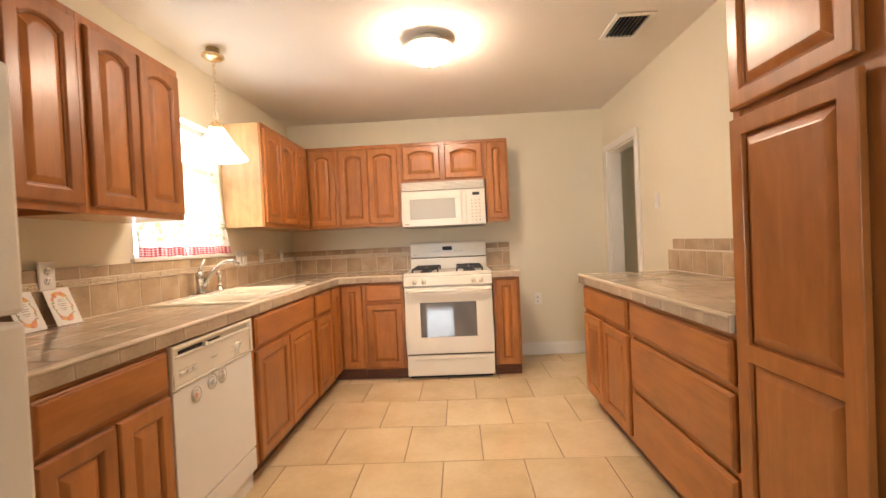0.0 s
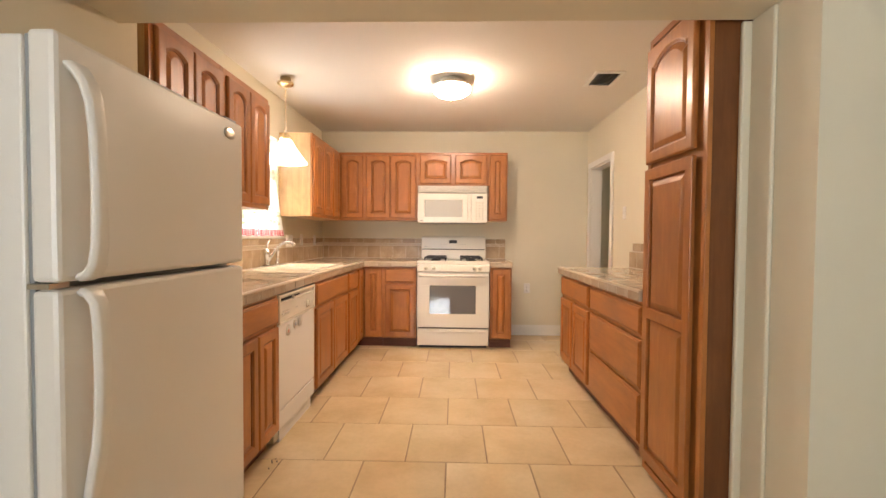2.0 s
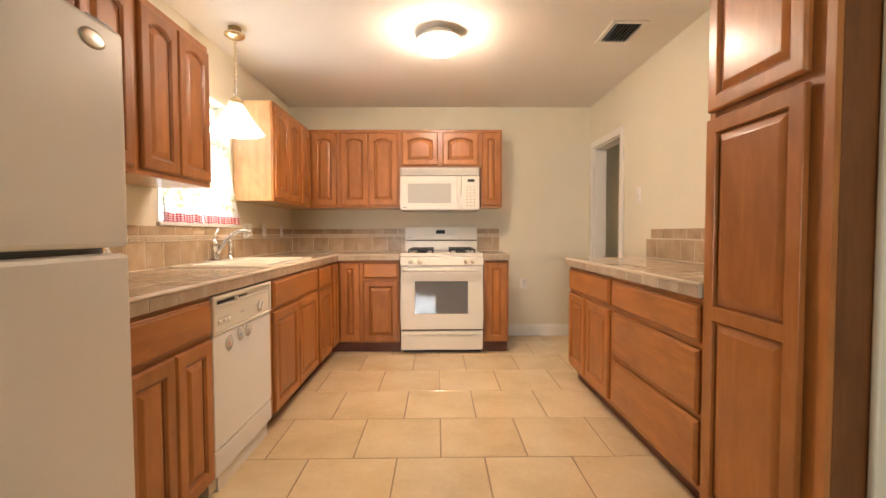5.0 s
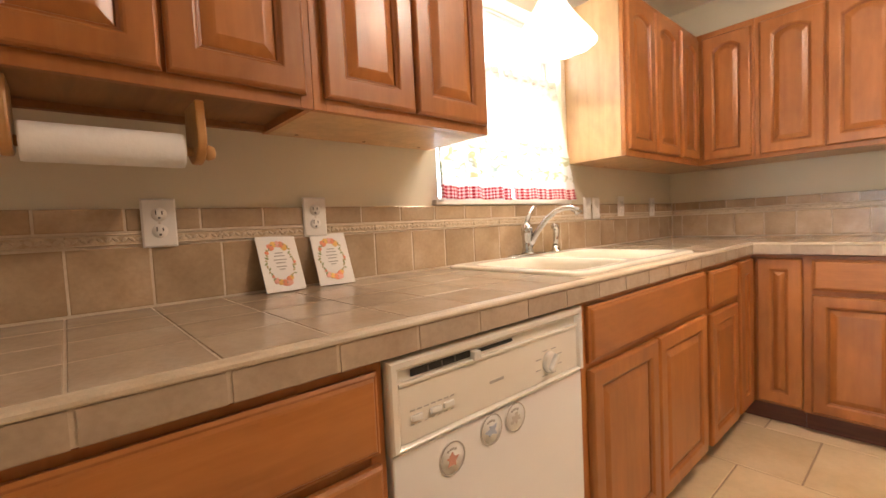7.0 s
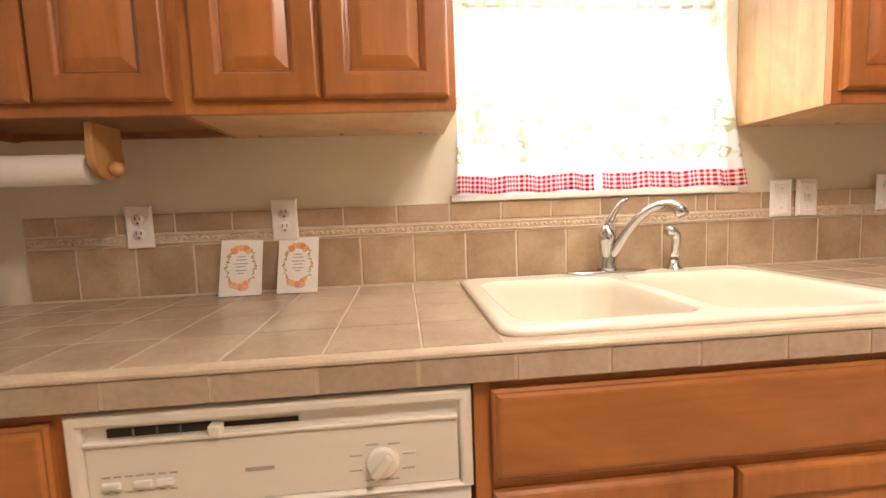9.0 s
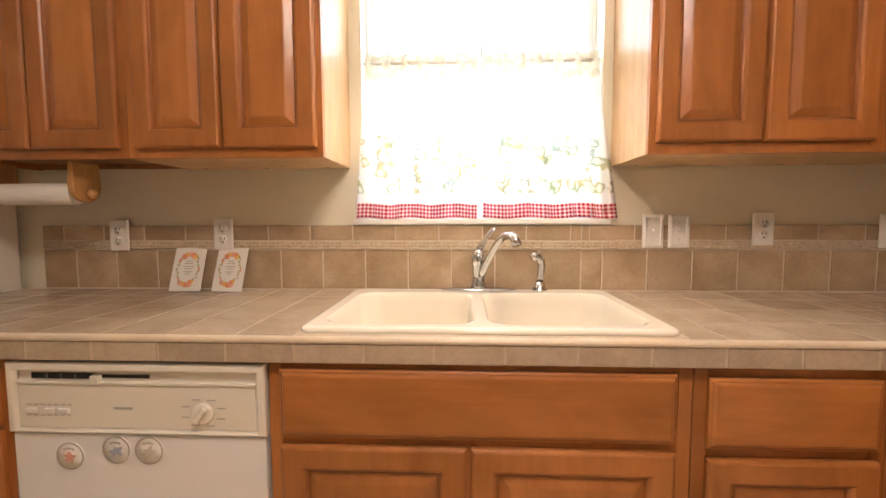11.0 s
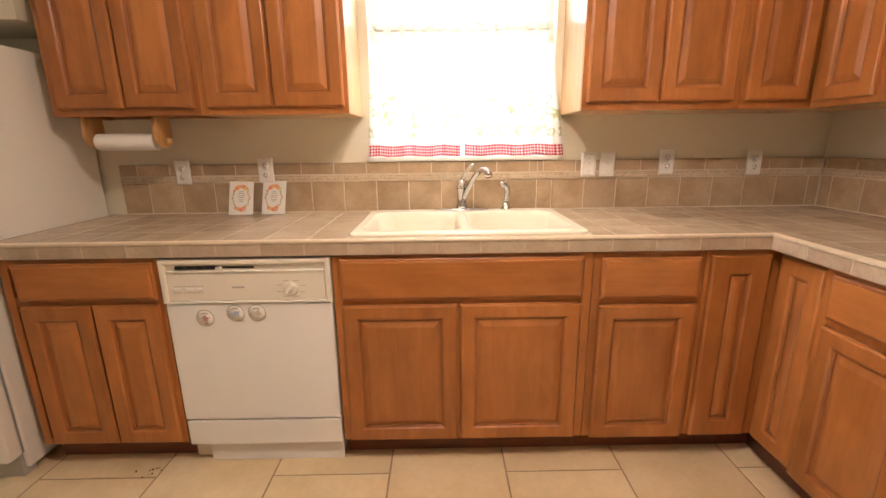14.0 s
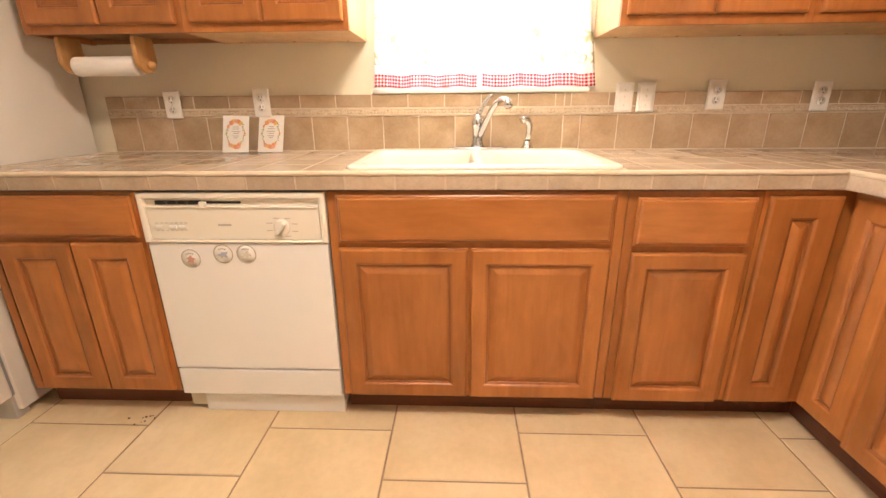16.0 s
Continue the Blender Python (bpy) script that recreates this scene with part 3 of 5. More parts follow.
def slab_l():
    bm = bmesh.new()
    z0, z1 = 0.8605, TOP - 0.0015
    box(XL + 0.002, SX0 + 0.03, 1.140, YB - 0.002, z0, z1, bm)
    box(SX0 + 0.03, CE - 0.003, 1.140, SY0 + 0.03, z0, z1, bm)
    box(SX1 - 0.03, CE - 0.003, SY0 + 0.03, SY1 - 0.03, z0, z1, bm)
    box(SX0 + 0.03, CE - 0.003, SY1 - 0.03, YB - 0.002, z0, z1, bm)
    box(CE - 0.003, -0.3675, CBE + 0.003, YB - 0.002, z0, z1, bm)
    return bm


TOPS = []
TOPS.append(tagged(link("worktop", slab_l(), GROUT_TOP), "taupe ceramic tiled worktop with pale grout round the sink corner", "worktop"))
TOPS.append(tagged(link("worktop", box(0.3975, 0.635, CBE + 0.003, YB - 0.002, 0.8605, TOP - 0.0015), GROUT_TOP), "short taupe tiled worktop beside the stove", "worktop"))
TOPS.append(tagged(link("worktop", box(CIE + 0.003, XR - 0.002, 1.580, 3.262, 0.8605, TOP - 0.0015), GROUT_TOP), "long taupe tiled worktop with a stepped tile upstand", "worktop"))

# ---- appliances ----


def dishwasher():
    y0, y1 = 1.738, 2.345
    d = thing("dishwasher", pose(-0.942, y0, 0, 0, 0, 90), "bisque dishwasher with a control panel and round stickers", "dishwasher")
    w = y1 - y0
    part("body", box(0.008, w - 0.008, 0.03, 0.55, 0.02, 0.842), BISQUE_DARK, d)
    panel = part("control_panel", box(0.001, w - 0.001, 0.002, 0.03, 0.685, 0.849), BISQUE, d, "moulded bisque control panel")
    o = lambda e, f: [(e, 0.684 + f), (w - e, 0.684 + f), (w - e, 0.850 - e), (e, 0.850 - e)]
    surround = loft([(o(0, 0), 0.0035), (o(0, 0), -0.006), (o(0.002, 0.002), -0.0095), (o(0.006, 0.004), -0.012), (o(0.015, 0.006), -0.012), (o(0.019, 0.008), -0.010), (o(0.022, 0.010), -0.002), (o(0.022, 0.010), 0.0018)], cap=False, base=False)
    part("surround", surround, BISQUE, panel, "rounded moulded rim")
    part("button_panel", box(0.0225, w - 0.0225, -0.005, 0.0018, 0.6945, 0.799), BISQUE, panel, "", False, 0.003)
    part("ledge", box(0.0225, w - 0.0225, -0.009, 0.0018, 0.7995, 0.806), BISQUE, panel, "", False, 0.002)
    part("vent", box(0.055, 0.205, -0.001, 0.0019, 0.810, 0.823), BLACK, panel, "black vent slot")
    part("latch_slot", box(0.2235, 0.335, -0.001, 0.0019, 0.8135, 0.8205), BLACK, panel, "narrow black latch slot")
    part("latch", box(0.204, 0.224, -0.014, 0.0018, 0.802, 0.822), BISQUE, panel, "sliding latch handle", False, 0.003)
    for k in range(3):
        part("vent_slat", box(0.092 + k * 0.034, 0.0945 + k * 0.034, -0.003, -0.0012, 0.810, 0.823), INK, panel)
    for k, x in enumerate((0.045, 0.090, 0.122)):
        part("button", box(x, x + 0.026, -0.011, -0.0052, 0.732, 0.743), PLATE, panel, "small push button", False, 0.002)
    marks = bmesh.new()
    for k in range(7):
        box(0.045 + k * 0.016, 0.056 + k * 0.016, -0.0060, -0.0051, 0.749, 0.7515, marks)
        box(0.045 + k * 0.016, 0.053 + k * 0.016, -0.0060, -0.0051, 0.724, 0.7255, marks)
    box(0.252, 0.296, -0.0060, -0.0051, 0.741, 0.747, marks)
    for k in range(8):
        a = radians(20 + 45 * k)
        x, z = 0.462 + 0.045 * math.cos(a), 0.737 + 0.032 * math.sin(a)
        box(x - 0.010, x + 0.010, -0.0060, -0.0051, z - 0.0012, z + 0.0012, marks)
    part("print", marks, INK_SOFT, panel, "small grey printed marks")["kind"] = "stuff"
    k = lathe([(0.026, 0), (0.026, 0.005), (0.023, 0.009), (0.021, 0.010), (0.0, 0.010)], 28)
    knob = part("knob", k, BISQUE, panel, "round timer knob", True)
    knob.matrix_local = pose(0.462, -0.005, 0.737, 90, 38, 0)
    part("grip", box(-0.0075, 0.0075, -0.022, 0.022, 0.009, 0.022), BISQUE, knob, "raised finger grip", False, 0.005)
    part("front_panel", box(0.004, w - 0.004, -0.004, 0.03, 0.205, 0.681), WHITE_DOOR, d, "plain white door panel", False, 0.004)
    part("lower_panel", box(0.006, w - 0.004, -0.003, 0.03, 0.092, 0.198), WHITE_DOOR, d, "", False, 0.004)
    part("kick_plate", box(0.07, w - 0.006, 0.022, 0.045, 0.002, 0.090), WHITE_DOOR, d)
    for x, z, c in ((0.140, 0.628, (0.58, 0.30, 0.24)), (0.252, 0.645, (0.42, 0.47, 0.58)), (0.330, 0.645, (0.58, 0.54, 0.48))):
        s = part("sticker", lathe([(0.034, 0), (0.034, 0.0015), (0.0, 0.0016)], 32), CARD, d, "round printed sticker", True)
        s.matrix_local = pose(x, -0.004, z, 90, 0, 0)
        ring = lathe([(0.033, 0.0018), (0.033, 0.0026), (0.030, 0.0026), (0.030, 0.0018)], 32, caps=False)
        part("ring", ring, INK_SOFT, s, "grey printed rim")
        blot = lathe([(0.016, 0.0018), (0.0155, 0.0026), (0.0, 0.0027)], 16)
        for i, v in enumerate(blot.verts):
            if i < 32:
                f = 0.80 + 0.28 * math.sin((i % 16) * 2.1 + x * 40) + 0.16 * math.sin((i % 16) * 5.3 + x * 90)
                v.co.x, v.co.y = v.co.x * f * 1.15, v.co.y * f * 0.85 - 0.003
        words = bmesh.new()
        for i in range(4):
            box(-0.014 + i * 0.0065, -0.009 + i * 0.0065, 0.014 + 0.002 * (i in (1, 2)), 0.0185 + 0.002 * (i in (1, 2)), 0.0018, 0.0026, words)
        part("writing", words, INK_SOFT, s, "tiny printed letters")["kind"] = "stuff"
        part("picture", blot, plain("sticker_print", c, 0.5), s, "small coloured picture")
    return d


INK_SOFT = plain("soft_grey_print", (0.45, 0.42, 0.38), 0.5)
GRILLE_GREY = plain("grey_vent_backing", (0.42, 0.38, 0.31), 0.5)


def stove():
    x0, x1, yf = -0.363, 0.394, 3.925
    w = x1 - x0
    s = thing("gas_range", pose(x0, yf, 0), "bisque white gas range with four burners and a window oven", "stove")
    part("body", box(0.004, w - 0.004, 0.012, 0.66, 0.03, 0.885), BISQUE, s)
    part("base", box(0.02, w - 0.02, 0.05, 0.60, 0.0, 0.03), BLACK, s, "black base")
    dr = part("drawer", box(0.004, w - 0.004, -0.018, 0.012, 0.035, 0.212), BISQUE, s, "storage drawer front", False, 0.006)
    part("drawer_lip", box(0.07, w - 0.07, -0.030, -0.018, 0.176, 0.190), BISQUE, dr, "", False, 0.005)
    part("shadow_gap", box(0.010, w - 0.010, 0.002, 0.011, 0.212, 0.226), BLACK, s)
    dm = bmesh.new()
    for a in ((0.004, w - 0.004, 0.226, 0.370), (0.004, w - 0.004, 0.668, 0.795), (0.004, 0.133, 0.370, 0.668), (w - 0.142, w - 0.004, 0.370, 0.668)):
        box(a[0], a[1], -0.030, 0.011, a[2], a[3], dm)
    bmesh.ops.remove_doubles(dm, verts=dm.verts, dist=1e-5)
    door = part("oven_door", dm, BISQUE, s, "oven door", False, 0.005)
    part("window", box(0.133, w - 0.142, -0.026, 0.0, 0.370, 0.668), OVEN_GLASS, door, "dark oven glass")
    h = tube([(0.03, -0.030, 0.765), (0.035, -0.062, 0.768), (0.06, -0.070, 0.770), (w / 2, -0.072, 0.772), (w - 0.06, -0.070, 0.770), (w - 0.035, -0.062, 0.768), (w - 0.03, -0.030, 0.765)], 0.013, 10)
    part("handle", h, BISQUE, door, "long bar handle", True)
    cp = bmesh.new()
    pts = [(-0.022, 0.806), (-0.028, 0.815), (-0.010, 0.880), (0.011, 0.892), (0.011, 0.806)]
    a = [cp.verts.new((0.0, y, z)) for y, z in pts]
    b = [cp.verts.new((w, y, z)) for y, z in pts]
    for i in range(len(pts)):
        cp.faces.new((a[i], a[(i + 1) % len(pts)], b[(i + 1) % len(pts)], b[i]))
    cp.faces.new(a)
    cp.faces.new(b)
    panel = part("control_panel", cp, BISQUE, s, "", False, 0.003)
    for x in (0.105, 0.185, 0.515, 0.610, 0.670):
        if x == 0.515:
            continue
        k = lathe([(0.021, 0), (0.020, 0.010), (0.016, 0.024), (0.0, 0.025)], 20)
        box(-0.004, 0.004, -0.018, 0.018, 0.020, 0.030, k)
        kn = part("knob", k, BISQUE_DARK, panel, "burner knob", True)
        kn.matrix_local = pose(x - 0.01, -0.020, 0.846, 75, 0, 0)
    top = bmesh.new()
    box(0.0, w, 0.0115, 0.60, 0.893, 0.912, top)
    box(0.0, w, 0.0115, 0.03, 0.912, 0.922, top)
    box(0.0, 0.02, 0.03, 0.60, 0.912, 0.920, top)
    box(w - 0.02, w, 0.03, 0.60, 0.912, 0.920, top)
    part("cooktop", top, BISQUE, s, "enamel cooktop", False, 0.004)
    for cx in (0.185, w - 0.185):
        for cy in (0.17, 0.44):
            part("burner", lathe([(0.055, 0.912), (0.055, 0.922), (0.040, 0.930), (0.036, 0.936), (0.0, 0.938)], 24, (cx, cy, 0)), IRON, s, "black gas burner", True)
        g = bmesh.new()
        for yy in (0.05, 0.305, 0.56):
            box(cx - 0.115, cx + 0.115, yy - 0.006, yy + 0.006, 0.944, 0.958, g)
        for xx in (-0.11, 0.0, 0.11):
            box(cx + xx - 0.005, cx + xx + 0.005, 0.05, 0.56, 0.946, 0.957, g)
        for yy in (0.17, 0.44):
            box(cx - 0.11, cx + 0.11, yy - 0.005, yy + 0.005, 0.948, 0.959, g)
        for xx in (-0.11, 0.11):
            for yy in (0.05, 0.56):
                box(cx + xx - 0.006, cx + xx + 0.006, yy - 0.006, yy + 0.006, 0.912, 0.946, g)
        part("grate", g, IRON, s, "black cast-iron grate", False, 0.002)
    bg = bmesh.new()
    pts = [(0.585, 0.912), (0.585, 1.020), (0.600, 1.030), (0.592, 1.036), (0.600, 1.165), (0.616, 1.185), (0.655, 1.185), (0.655, 0.912)]
    a = [bg.verts.new((0.004, y, z)) for y, z in pts]
    b = [bg.verts.new((w - 0.004, y, z)) for y, z in pts]
    for i in range(len(pts)):
        bg.faces.new((a[i], a[(i + 1) % len(pts)], b[(i + 1) % len(pts)], b[i]))
    bg.faces.new(a)
    bg.faces.new(b)
    back = part("backguard", bg, BISQUE, s, "", False, 0.004)
    part("seam", box(0.012, w - 0.012, 0.588, 0.594, 1.023, 1.030), BLACK, back, "dark vent line")
    part("clock", box(0.325, 0.420, 0.586, 0.596, 1.098, 1.136), BLACK, back, "black clock display", False, 0.003)
    for x in (0.225, 0.255, 0.285, 0.445, 0.475, 0.505):
        part("button", box(x, x + 0.018, 0.590, 0.594, 1.085, 1.090), INK_SOFT, back, "small grey button")
    part("badge", box(0.03, 0.075, 0.590, 0.5935, 1.058, 1.064), INK_SOFT, back, "small grey badge")
    return s


def microwave():
    x0, x1, yf = -0.378, 0.384, 4.160
    w, z0, z1 = x1 - x0, 1.330, 1.738
    s = thing("microwave", pose(x0, yf, 0), "cream over-the-range microwave with a keypad", "microwave")
    part("body", box(0, w, 0.03, YB - yf - 0.003, z0, z1), BISQUE, s)
    part("underside", box(0.03, w - 0.03, 0.05, 0.36, z0 - 0.006, z0 - 0.0005), INK_SOFT, s, "grey underside")
    gr = box(0, w, 0.004, 0.0295, 1.655, 1.738)
    grille = part("grille", gr, GRILLE_GREY, s, "louvred top vent", False, 0.003)
    for k in range(6):
        zz = 1.664 + k * 0.0115
        part("slat", box(0.012, w - 0.012, -0.004, 0.0035, zz, zz + 0.0065), BISQUE, grille)
    dw = 0.585
    dm = bmesh.new()
    for a in ((0, dw, z0, 1.395), (0, dw, 1.580, 1.652), (0, 0.075, 1.395, 1.580), (0.485, dw, 1.395, 1.580)):
        box(a[0], a[1], 0.0, 0.0295, a[2], a[3], dm)
    bmesh.ops.remove_doubles(dm, verts=dm.verts, dist=1e-5)
    door = part("door", dm, BISQUE, s, "", False, 0.005)
    part("window", box(0.075, 0.485, 0.005, 0.02, 1.395, 1.580), MW_GLASS, door, "grey perforated screen")
    part("handle", box(0.540, 0.562, -0.014, -0.001, 1.352, 1.632), BISQUE, door, "vertical pull handle", False, 0.010)
    kp = part("keypad_panel", box(dw + 0.004, w, 0.0, 0.0295, z0, 1.652), BISQUE, s, "", False, 0.004)
    part("display", box(dw + 0.062, dw + 0.128, -0.003, 0.0, 1.596, 1.622), BLACK, kp, "black display")
    for r in range(7):
        for c in range(3):
            xx, zz = dw + 0.045 + c * 0.034, 1.362 + r * 0.030
            part("key", box(xx, xx + 0.024, -0.002, 0.0, zz, zz + 0.015), BISQUE_DARK, kp)
    m = bmesh.new()
    for r in range(7):
        for c in range(3):
            xx, zz = dw + 0.045 + c * 0.034, 1.362 + r * 0.030
            box(xx + 0.007, xx + 0.017, -0.003, -0.0021, zz + 0.005, zz + 0.009, m)
    box(0.02, 0.06, -0.001, 0.0, 1.350, 1.356, m)
    part("print", m, INK, kp, "grey key legends")["kind"] = "stuff"
    return s


def strap(path, wide, thick):
    """A flat bar along points in its own y and z, as wide as told across x."""
    bm = bmesh.new()
    rings = []
    for i, (p, w) in enumerate(zip(path, wide)):
        a, b = Vector(path[max(i - 1, 0)]), Vector(path[min(i + 1, len(path) - 1)])
        d = (b - a).normalized()
        n = Vector((1, 0, 0)).cross(d).normalized() * thick / 2
        c = Vector(p)
        e = Vector((w / 2, 0, 0))
        k = Vector((w / 2 * 0.6, 0, 0))
        rings.append([bm.verts.new(q) for q in (c - e, c - k + n, c + k + n, c + e, c + k - n, c - k - n)])
    for a, b in zip(rings, rings[1:]):
        for i in range(6):
            bm.faces.new((a[i], a[(i + 1) % 6], b[(i + 1) % 6], b[i]))
    bm.faces.new(rings[0])
    bm.faces.new(rings[-1])
    return bm


def refrigerator():
    y0, y1, xf, h = 0.314, 1.135, -0.832, 1.618
    w = y1 - y0
    s = thing("refrigerator", pose(xf, y0, 0, 0, 0, 90), "white top-freezer refrigerator with moulded handles", "refrigerator")
    part("body", box(0.004, w - 0.004, 0.075, 0.72, 0.03, h - 0.01), FRIDGE, s, "", False, 0.006)
    part("gasket", box(0.012, w - 0.012, 0.062, 0.0745, 0.10, h - 0.008), FRIDGE_GREY, s, "grey door gasket")
    part("kick_grille", box(0.02, w - 0.02, 0.06, 0.11, 0.0, 0.095), INK_SOFT, s, "grey base grille")
    split = 1.064
    for z0, z1, top in ((0.10, split - 0.008, False), (split + 0.008, h, True)):
        d = part("door", box(0, w, 0.0, 0.0615, z0, z1), FRIDGE, s, "freezer door" if top else "fresh food door", False, 0.012)
        if top:
            path = [(0.048, -0.002, 1.555), (0.054, -0.014, 1.538), (0.060, -0.024, 1.515), (0.066, -0.031, 1.475), (0.070, -0.034, 1.400), (0.072, -0.035, 1.280), (0.072, -0.034, 1.160), (0.070, -0.030, 1.110), (0.068, -0.018, 1.086), (0.066, -0.002, 1.080)]
            wide = [0.066, 0.064, 0.058, 0.052, 0.048, 0.046, 0.048, 0.054, 0.060, 0.062]
        else:
            path = [(0.070, -0.002, 1.048), (0.070, -0.018, 1.042), (0.071, -0.030, 1.020), (0.072, -0.034, 0.970), (0.073, -0.035, 0.860), (0.072, -0.034, 0.760), (0.070, -0.030, 0.690), (0.067, -0.022, 0.630), (0.064, -0.012, 0.570), (0.062, -0.002, 0.520)]
            wide = [0.062, 0.060, 0.052, 0.048, 0.046, 0.047, 0.050, 0.052, 0.044, 0.032]
        part("handle", strap(path, wide, 0.022), FRIDGE, d, "white moulded handle", True, 0.004)
        if top:
            b = lathe([(0.022, 0), (0.022, 0.003), (0.016, 0.005), (0.0, 0.005)], 28)
            for v in b.verts:
                v.co.x *= 1.7
            bd = part("badge", b, NICKEL, d, "oval silver badge", True)
            bd.matrix_local = pose(w - 0.105, 0.0, h - 0.055, 90, 0, 0)
    part("hinge", box(w - 0.09, w - 0.01, 0.02, 0.10, h + 0.001, h + 0.014), FRIDGE_GREY, s, "dark hinge cover", False, 0.004)
    part("middle_hinge", box(0.0, 0.05, 0.02, 0.07, split - 0.006, split + 0.006), NICKEL, s)
    return s


dishwasher()
stove()
microwave()
refrigerator()

# ---- sink ----


def rounded(x0, x1, y0, y1, r, n=8):
    pts = []
    for cx, cy, a in ((x1 - r, y0 + r, -90), (x1 - r, y1 - r, 0), (x0 + r, y1 - r, 90), (x0 + r, y0 + r, 180)):
        for i in range(n + 1):
            t = radians(a + 90 * i / n)
            pts.append((cx + r * math.cos(t), cy + r * math.sin(t)))
    return pts


def ring_loft(rings, bm=None, cap=False):
    bm = bm or bmesh.new()
    made = [[bm.verts.new((x, y, z)) for x, y in ring] for ring, z in rings]
    n = len(made[0])
    for a, b in zip(made, made[1:]):
        for i in range(n):
            bm.faces.new((a[i], a[(i + 1) % n], b[(i + 1) % n], b[i]))
    if cap:
        bm.faces.new(made[-1])
    return bm


def sink():
    s = thing("sink", pose(0, 0, TOP), "cream enamel double-bowl drop-in sink", "sink")
    mid = (SY0 + SY1) / 2 - 0.01
    bowls = [(SX0 + 0.085, SX1 - 0.045, SY0 + 0.045, mid - 0.018), (SX0 + 0.085, SX1 - 0.045, mid + 0.018, SY1 - 0.045)]
    rim = bmesh.new()
    outer = lambda e, z: (rounded(SX0 + e, SX1 - e, SY0 + e, SY1 - e, 0.035), z)
    ring_loft([outer(0.004, -0.004), outer(0, 0.002), outer(0.003, 0.009), outer(0.014, 0.013), outer(0.024, 0.012)], rim)
    z = 0.0118
    part("rim", rim, SINK, s, "", True)
    deck = bmesh.new()
    for loop in (rounded(SX0 + 0.022, SX1 - 0.022, SY0 + 0.022, SY1 - 0.022, 0.03), *(rounded(b[0] - 0.006, b[1] + 0.006, b[2] - 0.006, b[3] + 0.006, 0.066) for b in bowls)):
        vs = [deck.verts.new((x, y, z)) for x, y in loop]
        for p, q in zip(vs, vs[1:] + vs[:1]):
            deck.edges.new((p, q))
    bmesh.ops.triangle_fill(deck, use_beauty=True, edges=deck.edges[:])
    part("deck", deck, SINK, s)
    for n, b in enumerate(bowls):
        f = lambda e, r: rounded(b[0] + e, b[1] - e, b[2] + e, b[3] - e, r)
        bm = ring_loft([(f(-0.006, 0.066), z), (f(-0.002, 0.066), z - 0.001), (f(0.002, 0.066), z - 0.005), (f(0.006, 0.068), -0.012), (f(0.010, 0.07), -0.03), (f(0.018, 0.07), -0.14), (f(0.024, 0.07), -0.158), (f(0.040, 0.065), -0.168), (f(0.07, 0.05), -0.172)], None, True)
        bowl = part("bowl", bm, SINK, s, "deep cream bowl", True)
        dr = lathe([(0.045, -0.1715), (0.045, -0.168), (0.036, -0.167), (0.030, -0.170), (0.0, -0.170)], 24, ((b[0] + b[1]) / 2, (b[2] + b[3]) / 2, 0))
        part("drain", dr, CHROME, bowl, "chrome drain", True)
    return s


def faucet():
    fx, fy = SX0 + 0.042, 2.842
    f = thing("faucet", pose(fx, fy, TOP + 0.013), "chrome single-lever kitchen faucet with an arched spout", "faucet")
    e = lathe([(0.030, 0), (0.030, 0.006), (0.022, 0.010), (0.0, 0.010)], 32)
    for v in e.verts:
        v.co.y *= 4.2
    part("base_plate", e, CHROME, f, "", True)
    part("column", lathe([(0.028, 0.009), (0.025, 0.020), (0.021, 0.035), (0.022, 0.085), (0.025, 0.090), (0.025, 0.115), (0.021, 0.125), (0.014, 0.140), (0.0, 0.144)], 24), CHROME, f, "", True)
    spout = [(0.009, 0.006, 0.040), (0.022, 0.015, 0.072), (0.045, 0.032, 0.116), (0.072, 0.050, 0.155), (0.100, 0.067, 0.182), (0.130, 0.082, 0.195), (0.158, 0.094, 0.195), (0.179, 0.102, 0.185), (0.189, 0.106, 0.168)]
    part("spout", tube(spout, [0.014, 0.0135, 0.0128, 0.012, 0.0115, 0.0115, 0.0125, 0.0150, 0.0155], 14), CHROME, f, "", True)
    part("lever", tube([(0, 0, 0.135), (-0.002, 0.012, 0.158), (0.0, 0.028, 0.185), (0.002, 0.048, 0.208), (0.004, 0.060, 0.213)], [0.011, 0.010, 0.008, 0.0075, 0.006], 10), CHROME, f, "", True)
    return f


def sprayer():
    s = thing("sink_sprayer", pose(SX0 + 0.042, 3.050, TOP + 0.013), "chrome side sprayer beside the faucet", "sprayer")
    part("base", lathe([(0.026, 0), (0.025, 0.006), (0.017, 0.014), (0.016, 0.030), (0.0, 0.031)], 24), CHROME, s, "", True)
    part("head", tube([(0, 0, 0.030), (0, 0.003, 0.060), (0.001, 0.006, 0.085), (0.004, 0.002, 0.105), (0.008, -0.010, 0.117), (0.013, -0.022, 0.118), (0.016, -0.030, 0.112)], [0.011, 0.0125, 0.0135, 0.0145, 0.016, 0.0165, 0.014], 14), CHROME, s, "", True)
    return s


sink()
faucet()
sprayer()

